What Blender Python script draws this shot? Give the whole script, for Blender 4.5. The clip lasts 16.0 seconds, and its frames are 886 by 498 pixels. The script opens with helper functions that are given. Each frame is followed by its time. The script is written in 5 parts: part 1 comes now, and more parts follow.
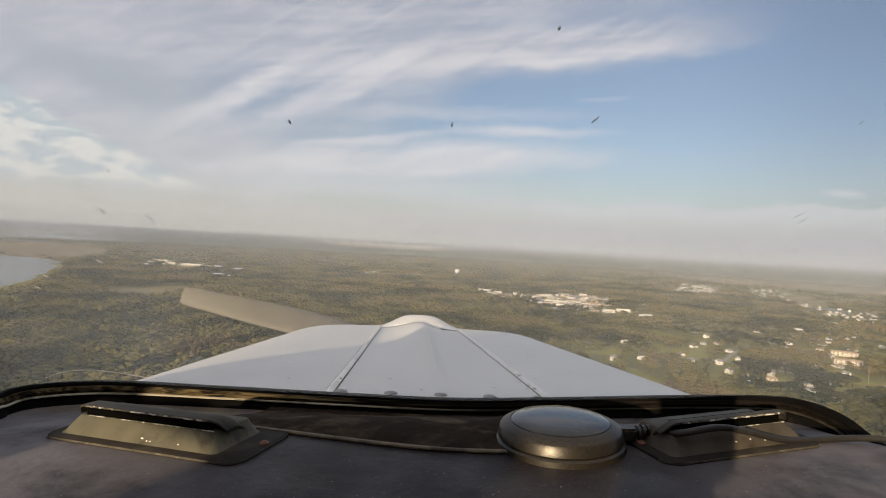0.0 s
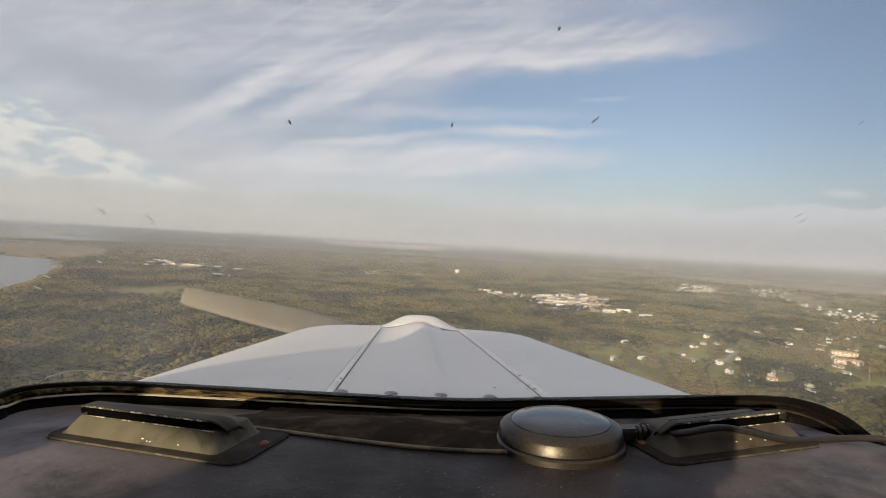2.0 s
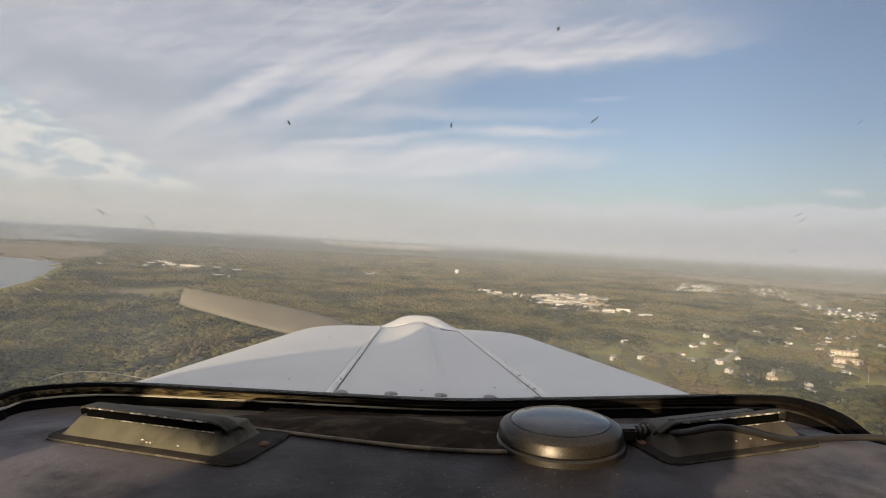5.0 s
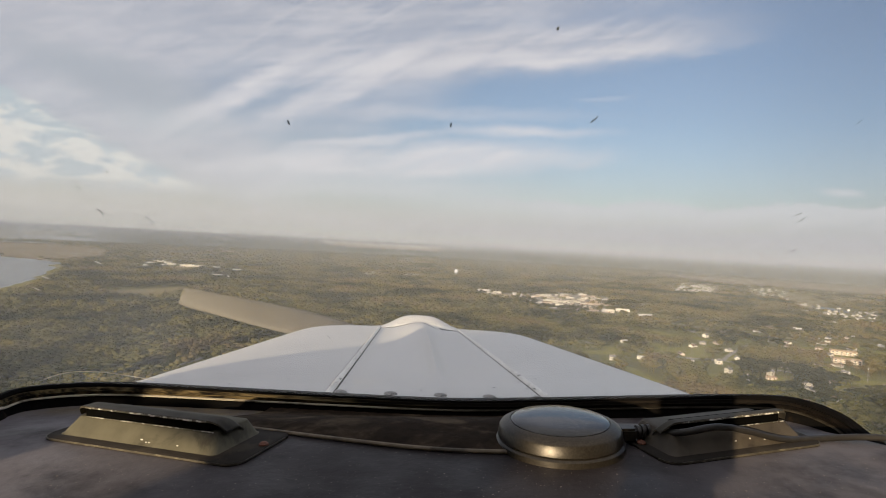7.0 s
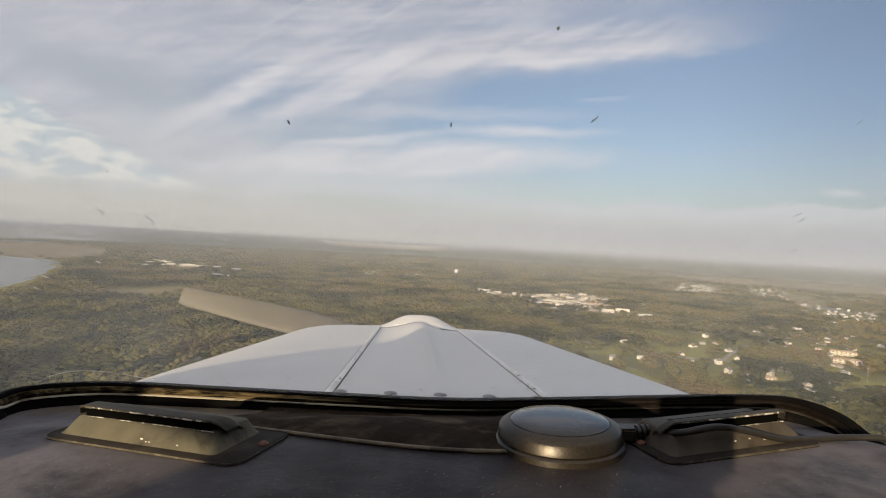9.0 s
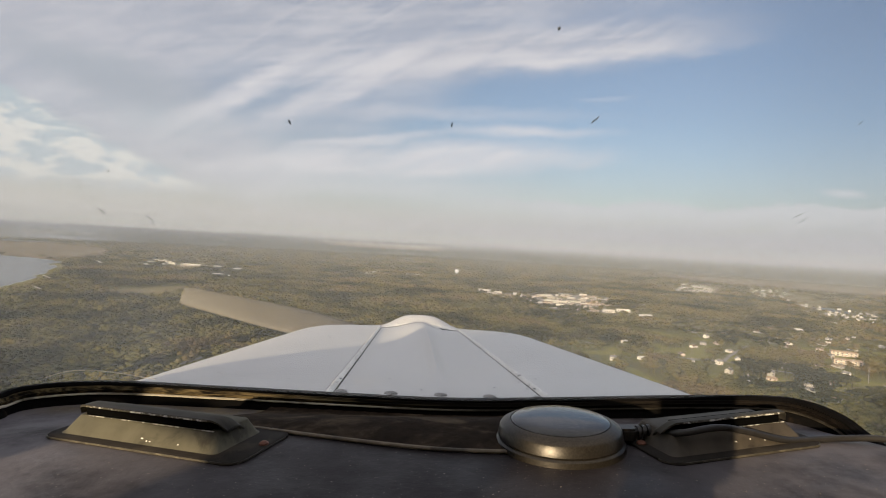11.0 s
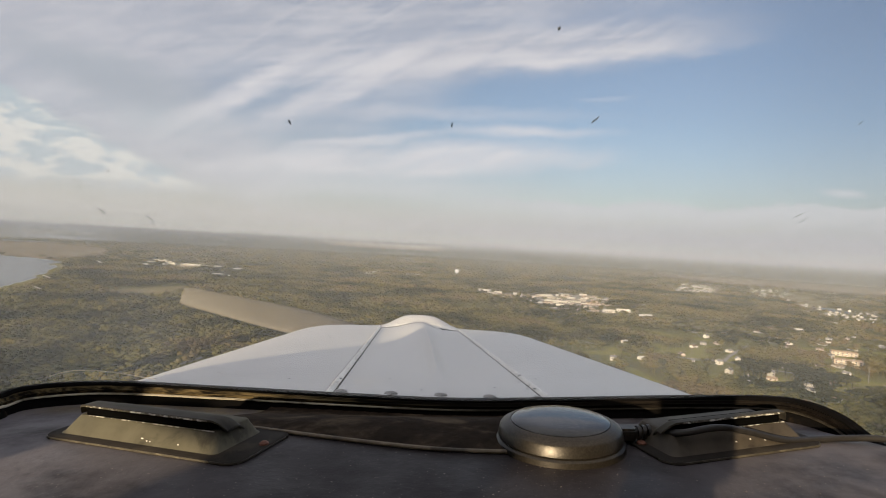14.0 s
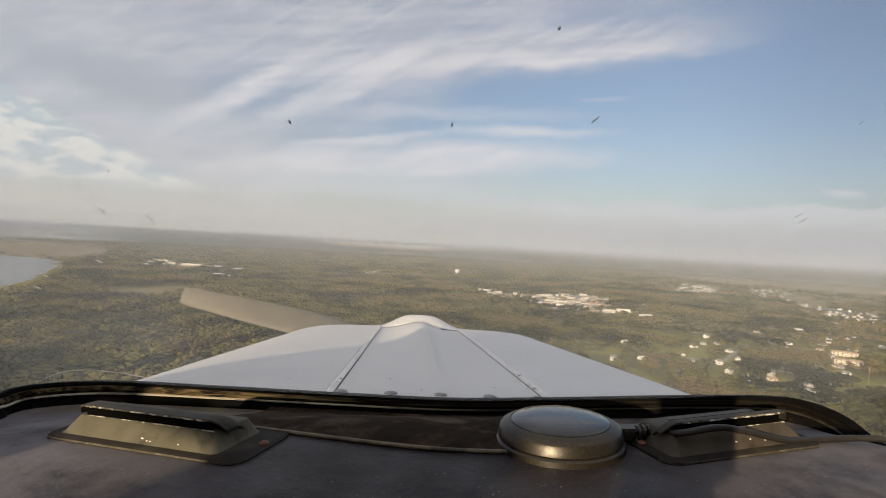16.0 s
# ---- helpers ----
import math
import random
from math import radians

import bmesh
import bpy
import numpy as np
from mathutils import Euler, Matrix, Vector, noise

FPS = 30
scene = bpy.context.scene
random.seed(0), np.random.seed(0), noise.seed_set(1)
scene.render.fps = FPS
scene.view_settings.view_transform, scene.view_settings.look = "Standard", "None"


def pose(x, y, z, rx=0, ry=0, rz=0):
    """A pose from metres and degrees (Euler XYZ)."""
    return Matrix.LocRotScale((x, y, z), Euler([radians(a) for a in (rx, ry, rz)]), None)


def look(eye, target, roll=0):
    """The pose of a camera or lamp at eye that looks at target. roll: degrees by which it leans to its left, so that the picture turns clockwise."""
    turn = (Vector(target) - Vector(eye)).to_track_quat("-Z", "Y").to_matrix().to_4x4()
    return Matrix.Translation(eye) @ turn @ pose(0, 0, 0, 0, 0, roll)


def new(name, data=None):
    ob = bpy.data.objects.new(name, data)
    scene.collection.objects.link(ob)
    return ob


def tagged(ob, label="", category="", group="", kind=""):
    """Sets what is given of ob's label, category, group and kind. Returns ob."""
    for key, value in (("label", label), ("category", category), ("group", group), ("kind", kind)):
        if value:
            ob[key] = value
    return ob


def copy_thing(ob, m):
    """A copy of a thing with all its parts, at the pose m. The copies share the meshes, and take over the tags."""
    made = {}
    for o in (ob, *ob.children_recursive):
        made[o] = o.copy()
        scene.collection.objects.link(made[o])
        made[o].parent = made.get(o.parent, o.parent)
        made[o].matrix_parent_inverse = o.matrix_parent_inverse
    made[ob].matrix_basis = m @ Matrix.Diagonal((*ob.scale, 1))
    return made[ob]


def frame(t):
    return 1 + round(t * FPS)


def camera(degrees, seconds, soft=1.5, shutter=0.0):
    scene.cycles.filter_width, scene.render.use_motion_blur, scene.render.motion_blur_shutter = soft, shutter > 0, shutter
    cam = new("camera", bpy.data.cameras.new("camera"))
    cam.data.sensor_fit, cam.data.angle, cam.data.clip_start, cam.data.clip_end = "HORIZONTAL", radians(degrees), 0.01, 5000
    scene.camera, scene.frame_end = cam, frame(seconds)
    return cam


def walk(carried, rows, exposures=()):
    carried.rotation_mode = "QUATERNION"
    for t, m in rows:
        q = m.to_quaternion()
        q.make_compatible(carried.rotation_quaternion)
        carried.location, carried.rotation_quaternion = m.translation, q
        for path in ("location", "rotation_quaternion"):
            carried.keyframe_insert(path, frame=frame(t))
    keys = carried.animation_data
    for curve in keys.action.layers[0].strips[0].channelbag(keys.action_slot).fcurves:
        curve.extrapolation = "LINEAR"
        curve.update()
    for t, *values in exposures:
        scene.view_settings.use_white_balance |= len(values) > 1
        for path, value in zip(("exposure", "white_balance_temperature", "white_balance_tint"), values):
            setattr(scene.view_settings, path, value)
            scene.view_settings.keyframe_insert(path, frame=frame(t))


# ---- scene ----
# ---- camera and its way ----
HEIGHT = 140.0          # eye above the ground, metres
SWAY = 0.08             # how much of the airplane's swaying the mount passes on
cam = camera(80.0, 16.0, soft=1.05)
EYE = Vector((0.0, 0.0, HEIGHT))


def aim(yaw, pitch, lean):
    """The camera at EYE, yaw to the left, pitch up and lean to its left in degrees."""
    y, p = radians(yaw), radians(pitch)
    way = Vector((-math.sin(y) * math.cos(p), math.cos(y) * math.cos(p), math.sin(p)))
    return look(EYE, EYE + way * 100.0, lean)


MOUNT = aim(0.0, -0.6, 3.2)
MEAN = (-0.25, 0.2, 0.75)
SWAYS = [(0.0, 0, 0, 0), (0.5, 0.1, 0, -0.2), (1.0, 0.3, 0.1, -0.4), (1.5, 0.4, 0.2, -0.1), (2.0, 0.2, 0.2, 0.4),
         (2.5, 0.1, 0.3, 0.9), (3.0, 0.1, 0.4, 1.3), (3.5, 0.2, 0.5, 1.6), (4.0, 0, 0.5, 1.7), (6.5, -0.9, 0.6, 2.2),
         (7.0, -1, 0.4, 2), (7.5, -1, 0.3, 1.8), (8.0, -1, 0.2, 1.6), (8.5, -1, 0.1, 1.4), (9.0, -1, 0.1, 1.1),
         (11.5, 0, 0.1, 0), (12.0, 0, 0.1, -0.1), (12.5, 0, 0.1, 0), (13.0, 0, 0, 0.2), (13.5, 0, 0.1, 0.3),
         (14.0, 0, 0.1, 0.3), (14.5, -0.1, 0.1, 0.3), (15.0, -0.1, 0, 0.4), (15.5, 0, 0, 0.3), (16.0, 0.1, 0, 0)]
walk(cam, [(t, aim(SWAY * (a - MEAN[0]), -0.6 + SWAY * (b - MEAN[1]), 3.2 - SWAY * (c - MEAN[2])))
           for t, a, b, c in SWAYS], exposures=[(0.0, 0.57), (16.0, 0.57)])

# the airplane's own axes: x right, y ahead, z up, from the eye
CABIN = MOUNT @ pose(0, 0, 0, -90, 0, 0)

# ---- world and sun ----
SUN_UP = 11.5
SUN_FROM = Vector((-0.50, -0.866, 0.0)).normalized()
TO_SUN = (SUN_FROM * math.cos(radians(SUN_UP)) + Vector((0, 0, math.sin(radians(SUN_UP))))).normalized()


class Nodes:
    """A short way to write node trees."""

    def __init__(self, tree):
        self.tree = tree
        tree.nodes.clear()

    def add(self, kind, ins=()):
        node = self.tree.nodes.new(kind)
        for key, value in dict(ins).items():
            if isinstance(value, bpy.types.NodeSocket):
                self.tree.links.new(value, node.inputs[key])
            else:
                node.inputs[key].default_value = value
        return node

    def math(self, op, a, b=0.0):
        node = self.add("ShaderNodeMath", {0: a, 1: b})
        node.operation = op
        return node.outputs[0]

    def mix(self, fac, a, b, blend="MIX"):
        node = self.tree.nodes.new("ShaderNodeMix")
        node.data_type, node.blend_type = "RGBA", blend
        for key, value in ((0, fac), (6, a), (7, b)):
            if isinstance(value, bpy.types.NodeSocket):
                self.tree.links.new(value, node.inputs[key])
            else:
                node.inputs[key].default_value = value
        return node.outputs[2]

    def ramp(self, fac, *stops):
        node = self.add("ShaderNodeValToRGB", {0: fac})
        els = node.color_ramp.elements
        els[0].position, els[0].color = stops[0][0], (*stops[0][1], 1)
        els[1].position, els[1].color = stops[-1][0], (*stops[-1][1], 1)
        for pos, col in stops[1:-1]:
            els.new(pos).color = (*col, 1)
        return node.outputs[0]

    def span(self, x, lo, hi, a=0.0, b=1.0):
        node = self.add("ShaderNodeMapRange", {0: x, 1: lo, 2: hi, 3: a, 4: b})
        node.interpolation_type = "SMOOTHSTEP"
        return node.outputs[0]

    def noise(self, vec, scale, detail=4.0, rough=0.55, twist=0.0):
        return self.add("ShaderNodeTexNoise", {"Vector": vec, "Scale": scale, "Detail": detail, "Roughness": rough,
                                               "Distortion": twist}).outputs[0]

    def mapped(self, vec, loc=(0, 0, 0), rot=(0, 0, 0), scale=(1, 1, 1), kind="POINT"):
        node = self.add("ShaderNodeMapping", {0: vec, 1: loc, 2: [radians(a) for a in rot], 3: scale})
        node.vector_type = kind
        return node.outputs[0]


def make_world():
    world = bpy.data.worlds.new("sky")
    scene.world = world
    world.use_nodes = True
    n = Nodes(world.node_tree)
    d = n.add("ShaderNodeTexCoord").outputs["Generated"]
    xyz = n.add("ShaderNodeSeparateXYZ", {0: d})
    up = n.math("MAXIMUM", xyz.outputs[2], 0.012)
    high = n.add("ShaderNodeCombineXYZ", {0: xyz.outputs[0], 1: xyz.outputs[1], 2: up}).outputs[0]
    air = n.add("ShaderNodeTexSky")
    air.sky_type, air.sun_disc = "NISHITA", False
    air.sun_elevation, air.sun_rotation = radians(SUN_UP), math.atan2(TO_SUN.x, TO_SUN.y) % (2 * math.pi)
    air.air_density, air.dust_density, air.ozone_density = 1.0, 1.6, 1.5
    world.node_tree.links.new(high, air.inputs[0])
    sky = air.outputs[0]
    # cirrus: broad veils, drawn-out streaks and the clear lanes between them, at (across, up, half length, half width, tilt, density)
    ahead = n.math("MAXIMUM", xyz.outputs[1], 0.08)
    along = n.math("DIVIDE", xyz.outputs[0], ahead)
    rise = n.math("DIVIDE", xyz.outputs[2], ahead)
    veils = [(-0.270, 0.220, 0.330, 0.070, 18, 0.50), (-0.455, 0.413, 1.017, 0.161, 6, 0.80), (0.134, 0.374, 0.460, 0.049, 9, 0.80), (-0.812, 0.298, 0.460, 0.177, -19, 0.70),
        (-0.495, 0.161, 0.310, 0.066, -19, 0.75), (-0.183, 0.130, 0.450, 0.080, 1, 0.30)]
    streaks = [(-0.394, 0.273, 0.198, 0.034, 31, 0.95), (-0.223, 0.267, 0.182, 0.032, 27, 0.75), (-0.162, 0.332, 0.289, 0.028, 16, 0.75),
        (0.210, 0.368, 0.353, 0.021, 8, 0.85), (-0.078, 0.153, 0.396, 0.036, 5, 0.98), (-0.060, 0.150, 0.370, 0.022, 4, 0.90), (-0.154, 0.185, 0.161, 0.010, 8, 0.75),
        (0.154, 0.217, 0.182, 0.015, 2, 0.75), (-0.018, 0.241, 0.321, 0.019, 3, 0.35), (-0.160, 0.099, 0.407, 0.024, 2, 0.40),
        (0.735, 0.133, 0.056, 0.009, -2, 0.55), (-0.325, 0.052, 0.015, 0.010, 3, 0.60),
        (0.278, 0.293, 0.064, 0.007, 7, 0.22)]
    lanes = [(-0.650, 0.268, 0.240, 0.062, -20, 0.95), (-0.775, 0.181, 0.134, 0.014, -10, 0.85), (-0.639, 0.141, 0.080, 0.012, -20, 0.75),
        (-0.716, 0.077, 0.310, 0.024, 0, 0.35)]
    plane = n.add("ShaderNodeCombineXYZ", {0: along, 1: rise, 2: 0.0}).outputs[0]
    waver = n.add("ShaderNodeSeparateXYZ", {0: n.add("ShaderNodeTexNoise", {"Vector": n.mapped(plane, scale=(2.2, 5.0, 1)), "Scale": 1.0, "Detail": 4.0,
                                                                           "Roughness": 0.55}).outputs[1]})
    shaken = n.add("ShaderNodeSeparateXYZ", {0: n.add("ShaderNodeTexNoise", {"Vector": n.mapped(plane, scale=(9.0, 22.0, 1)), "Scale": 1.0, "Detail": 5.0,
                                                                            "Roughness": 0.6}).outputs[1]})

    def shift(v, a, big, b, small):
        v = n.math("ADD", v, n.math("MULTIPLY", n.math("SUBTRACT", a, 0.5), big))
        return n.math("ADD", v, n.math("MULTIPLY", n.math("SUBTRACT", b, 0.5), small))

    across = shift(along, waver.outputs[0], 0.24, shaken.outputs[0], 0.10)
    above = shift(rise, waver.outputs[1], 0.060, shaken.outputs[1], 0.030)
    fan = n.noise(n.mapped(n.mapped(plane, rot=(0, 0, -27)), scale=(1.6, 12.0, 1)), 2.2, 8.0, 0.66, 0.6)
    level = n.noise(n.mapped(n.mapped(plane, rot=(0, 0, -6)), scale=(1.1, 15.0, 1)), 2.4, 8.0, 0.64, 0.5)
    fibre = n.math("ADD", n.math("MULTIPLY", fan, 0.55), n.math("MULTIPLY", level, 0.45))
    calm = n.span(along, -0.62, -0.18, 0.30, 1.0)
    fibre = n.math("ADD", 0.5, n.math("MULTIPLY", n.math("SUBTRACT", fibre, 0.5), calm))
    cotton = n.noise(n.mapped(plane, rot=(0, 0, 20), scale=(4.4, 14.0, 1)), 2.0, 6.0, 0.62, 0.15)

    def lens(rows, core):
        """All the drawn-out patches of a list laid over one another."""
        total = None
        for cx, cy, long, wide, tilt, much in rows:
            c, s = math.cos(radians(tilt)), math.sin(radians(tilt))
            dx, dy = n.math("SUBTRACT", across, cx), n.math("SUBTRACT", above, cy)
            p = n.math("ADD", n.math("MULTIPLY", dx, c / long), n.math("MULTIPLY", dy, s / long))
            q = n.math("SUBTRACT", n.math("MULTIPLY", dy, c / wide), n.math("MULTIPLY", dx, s / wide))
            r = n.math("ADD", n.math("MULTIPLY", p, p), n.math("MULTIPLY", q, q))
            m = n.span(n.math("POWER", r, 0.5), 1.25, core, 0.0, much)
            total = m if total is None else n.math("SUBTRACT", n.math("ADD", total, m), n.math("MULTIPLY", total, m))
        return total

    veil = n.math("MULTIPLY", lens(veils, 0.35), n.span(fibre, 0.30, 0.58, 0.62, 1.0))
    drawn = n.math("MULTIPLY", lens(streaks, 0.1), n.span(fibre, 0.36, 0.56, 0.55, 1.0))
    lane = lens(lanes, 0.2)
    sky = n.mix(1.0, sky, n.mix(n.span(along, 0.35, 0.85), (1.22, 1.12, 1.18, 1), (0.94, 0.87, 0.94, 1)), "MULTIPLY")
    pale = n.mix(veil, sky, n.mix(n.span(n.math("ADD", fibre, n.math("MULTIPLY", cotton, 0.4)), 0.60, 0.82), (4.70, 4.65, 5.12, 1), (5.85, 5.65, 5.95, 1)))
    pale = n.mix(lane, pale, n.mix(n.span(rise, 0.17, 0.25), (4.45, 4.95, 5.25, 1), (3.75, 4.00, 4.50, 1)))
    pale = n.mix(drawn, pale, (6.75, 6.42, 6.60, 1))
    # a bright dappled bank low on one side, under the long edge of the veil
    edge = n.math("ADD", n.math("SUBTRACT", above, 0.128), n.math("MULTIPLY", n.math("ADD", across, 0.55), 0.40))
    bank = n.math("MULTIPLY", n.span(edge, 0.012, -0.012), n.span(above, 0.062, 0.095))
    bank = n.math("MULTIPLY", bank, n.span(across, -0.40, -0.47))
    clots = n.span(cotton, 0.44, 0.56)
    dapple = n.mix(clots, (4.35, 4.95, 5.35, 1), (7.1, 6.8, 6.4, 1))
    pale = n.mix(n.math("MULTIPLY", bank, 0.92), pale, dapple)
    low = n.math("ADD", xyz.outputs[2], n.math("MULTIPLY", n.math("SUBTRACT", level, 0.5), 0.05))
    haze = n.math("ADD", n.span(low, 0.03, 0.10, 0.42, 0.0), n.span(xyz.outputs[2], 0.0, 0.24, 0.44, 0.0))
    mist = n.mix(n.span(along, -0.75, 0.55), (5.85, 5.58, 5.30, 1), (4.75, 4.70, 5.10, 1))
    pale = n.mix(haze, pale, mist)
    crest = n.math("SUBTRACT", above, n.math("MULTIPLY", across, 0.022))
    crest = n.math("ADD", crest, n.math("MULTIPLY", n.math("SUBTRACT", cotton, 0.5), 0.05))
    crest = n.math("MULTIPLY", n.span(crest, 0.096, 0.086), n.span(crest, 0.030, 0.090))
    pale = n.mix(n.math("MULTIPLY", crest, n.span(along, -0.15, 0.25, 0.0, 0.70)), pale, (5.85, 5.66, 5.90, 1))
    # unseen cloud added overhead and behind, towards the sun, to brighten the scene
    broken = n.span(n.noise(d, 2.5, 5.0, 0.6, 0.5), 0.3, 0.55, 0.55, 0.92)
    pale = n.mix(n.math("MULTIPLY", n.span(xyz.outputs[2], 0.42, 0.60), broken), pale, (4.9, 4.75, 5.0, 1))
    both = n.mix(n.math("MULTIPLY", n.span(xyz.outputs[1], 0.10, -0.25), broken), pale, (6.9, 6.55, 6.5, 1))
    back = n.add("ShaderNodeBackground", {0: both, 1: 0.085})
    n.add("ShaderNodeOutputWorld", {0: back.outputs[0]})


make_world()
sun = new("sun", bpy.data.lights.new("sun", "SUN"))
sun.data.energy, sun.data.angle, sun.data.color = 5.0, radians(0.6), (1.0, 0.79, 0.51)
sun.matrix_world = look(EYE + TO_SUN * 300, EYE)


# ---- materials ----
def surface(name, colour, rough=0.6, metal=0.0, grain=0.0, size=1.0, second=None, bump=0.0, spec=0.5, coat=0.0,
            stain=None, stain_size=1.0, stain_at=(0.55, 0.7), vary=0.0, rough_vary=0.0, drawn=(1, 1, 1), thins=None):
    """A surface with grain at one size, stains at another, and fine relief."""
    m = bpy.data.materials.new(name)
    m.use_nodes = True
    n = Nodes(m.node_tree)
    at = n.mapped(n.add("ShaderNodeTexCoord").outputs["Object"], scale=drawn)
    fine = n.noise(at, size, 6.0, 0.6)
    col = n.mix(n.span(fine, 0.3, 0.7), (*colour, 1), (*(second or [c * (1 - grain) for c in colour]), 1))
    if stain:
        spots = n.noise(at, stain_size, 5.0, 0.65, 0.4)
        much = n.span(spots, *stain_at)
        if thins:
            across = n.add("ShaderNodeSeparateXYZ", {0: n.add("ShaderNodeTexCoord").outputs["Object"]}).outputs[0]
            much = n.math("MULTIPLY", much, n.span(across, *thins))
        col = n.mix(much, col, (*stain, 1))
    if vary:
        r = n.add("ShaderNodeObjectInfo").outputs["Random"]
        col = n.mix(1.0, col, n.ramp(r, (0.0, [1 - vary] * 3), (1.0, [1 + vary] * 3)), "MULTIPLY")
    b = n.add("ShaderNodeBsdfPrincipled", {"Base Color": col, "Roughness": rough, "Metallic": metal,
                                           "Specular IOR Level": spec, "Coat Weight": coat})
    if rough_vary:
        m.node_tree.links.new(n.span(n.noise(at, size * 0.3, 4.0), 0.3, 0.7, rough - rough_vary, rough + rough_vary),
                              b.inputs["Roughness"])
    if bump:
        m.node_tree.links.new(n.add("ShaderNodeBump", {"Strength": 0.6, "Distance": bump, "Height": fine}).outputs[0],
                              b.inputs["Normal"])
    n.add("ShaderNodeOutputMaterial", {0: b.outputs[0]})
    return m


def foliage(name, tones, scale):
    """Leaves: tone by stand of trees, by tree and by clump."""
    m = bpy.data.materials.new(name)
    m.use_nodes = True
    n = Nodes(m.node_tree)
    geo = n.add("ShaderNodeNewGeometry")
    at = geo.outputs["Position"]
    stand = n.noise(at, scale * 0.11, 4.0, 0.6)
    tree = n.noise(at, scale, 2.0)
    leaf = geo.outputs["Random Per Island"]
    x = n.math("ADD", n.math("MULTIPLY", stand, 1.75), n.math("MULTIPLY", tree, 0.15))
    x = n.math("ADD", x, n.math("MULTIPLY", leaf, 0.10))
    col = n.ramp(n.span(x, 0.81, 1.28), *tones)
    fine = n.noise(at, 1.3, 4.0, 0.7)
    col = n.mix(1.0, col, n.ramp(fine, (0.3, (0.75, 0.75, 0.75)), (0.7, (1.18, 1.18, 1.18))), "MULTIPLY")
    a = n.add("ShaderNodeBsdfDiffuse", {0: col}).outputs[0]
    b = n.add("ShaderNodeBsdfTranslucent", {0: n.mix(1.0, col, (1.15, 1.1, 0.8, 1), "MULTIPLY")}).outputs[0]
    n.add("ShaderNodeOutputMaterial", {0: n.add("ShaderNodeMixShader", {0: 0.34, 1: a, 2: b}).outputs[0]})
    return m


def haze_matter(alpha, tint):
    """Sheet standing in for lit mist: most light passes, a little is scattered; thinner towards its top."""
    m = bpy.data.materials.new("haze")
    m.use_nodes = True
    n = Nodes(m.node_tree)
    at = n.add("ShaderNodeNewGeometry").outputs["Position"]
    z = n.add("ShaderNodeSeparateXYZ", {0: at}).outputs[2]
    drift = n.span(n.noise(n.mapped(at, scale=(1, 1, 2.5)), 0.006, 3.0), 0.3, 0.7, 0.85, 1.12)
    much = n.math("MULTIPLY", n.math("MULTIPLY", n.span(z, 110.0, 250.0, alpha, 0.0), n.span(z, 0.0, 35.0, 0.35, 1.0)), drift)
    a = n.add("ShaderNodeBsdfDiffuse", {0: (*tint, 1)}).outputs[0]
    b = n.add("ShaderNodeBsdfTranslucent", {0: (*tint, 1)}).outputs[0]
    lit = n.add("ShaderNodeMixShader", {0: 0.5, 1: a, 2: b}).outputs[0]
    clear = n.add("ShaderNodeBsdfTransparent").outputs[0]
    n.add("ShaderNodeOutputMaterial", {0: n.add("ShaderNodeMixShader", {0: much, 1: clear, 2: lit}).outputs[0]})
    return m


def pane_matter():
    """A clear windscreen with a film of dust and a faint sheen."""
    m = bpy.data.materials.new("windscreen_acrylic")
    m.use_nodes = True
    n = Nodes(m.node_tree)
    at = n.add("ShaderNodeTexCoord").outputs["Object"]
    dust_glare = n.span(n.noise(at, 9.0, 5.0, 0.6), 0.3, 0.75, 0.082, 0.124)
    clear = n.add("ShaderNodeBsdfTransparent", {0: (0.97, 0.98, 0.98, 1)}).outputs[0]
    film = n.add("ShaderNodeBsdfTranslucent", {0: (0.82, 0.80, 0.76, 1)}).outputs[0]
    a = n.add("ShaderNodeMixShader", {0: dust_glare, 1: clear, 2: film}).outputs[0]
    sheen = n.add("ShaderNodeBsdfGlossy", {0: (1, 1, 1, 1), "Roughness": 0.05}).outputs[0]
    n.add("ShaderNodeOutputMaterial", {0: n.add("ShaderNodeMixShader", {0: 0.015, 1: a, 2: sheen}).outputs[0]})
    return m


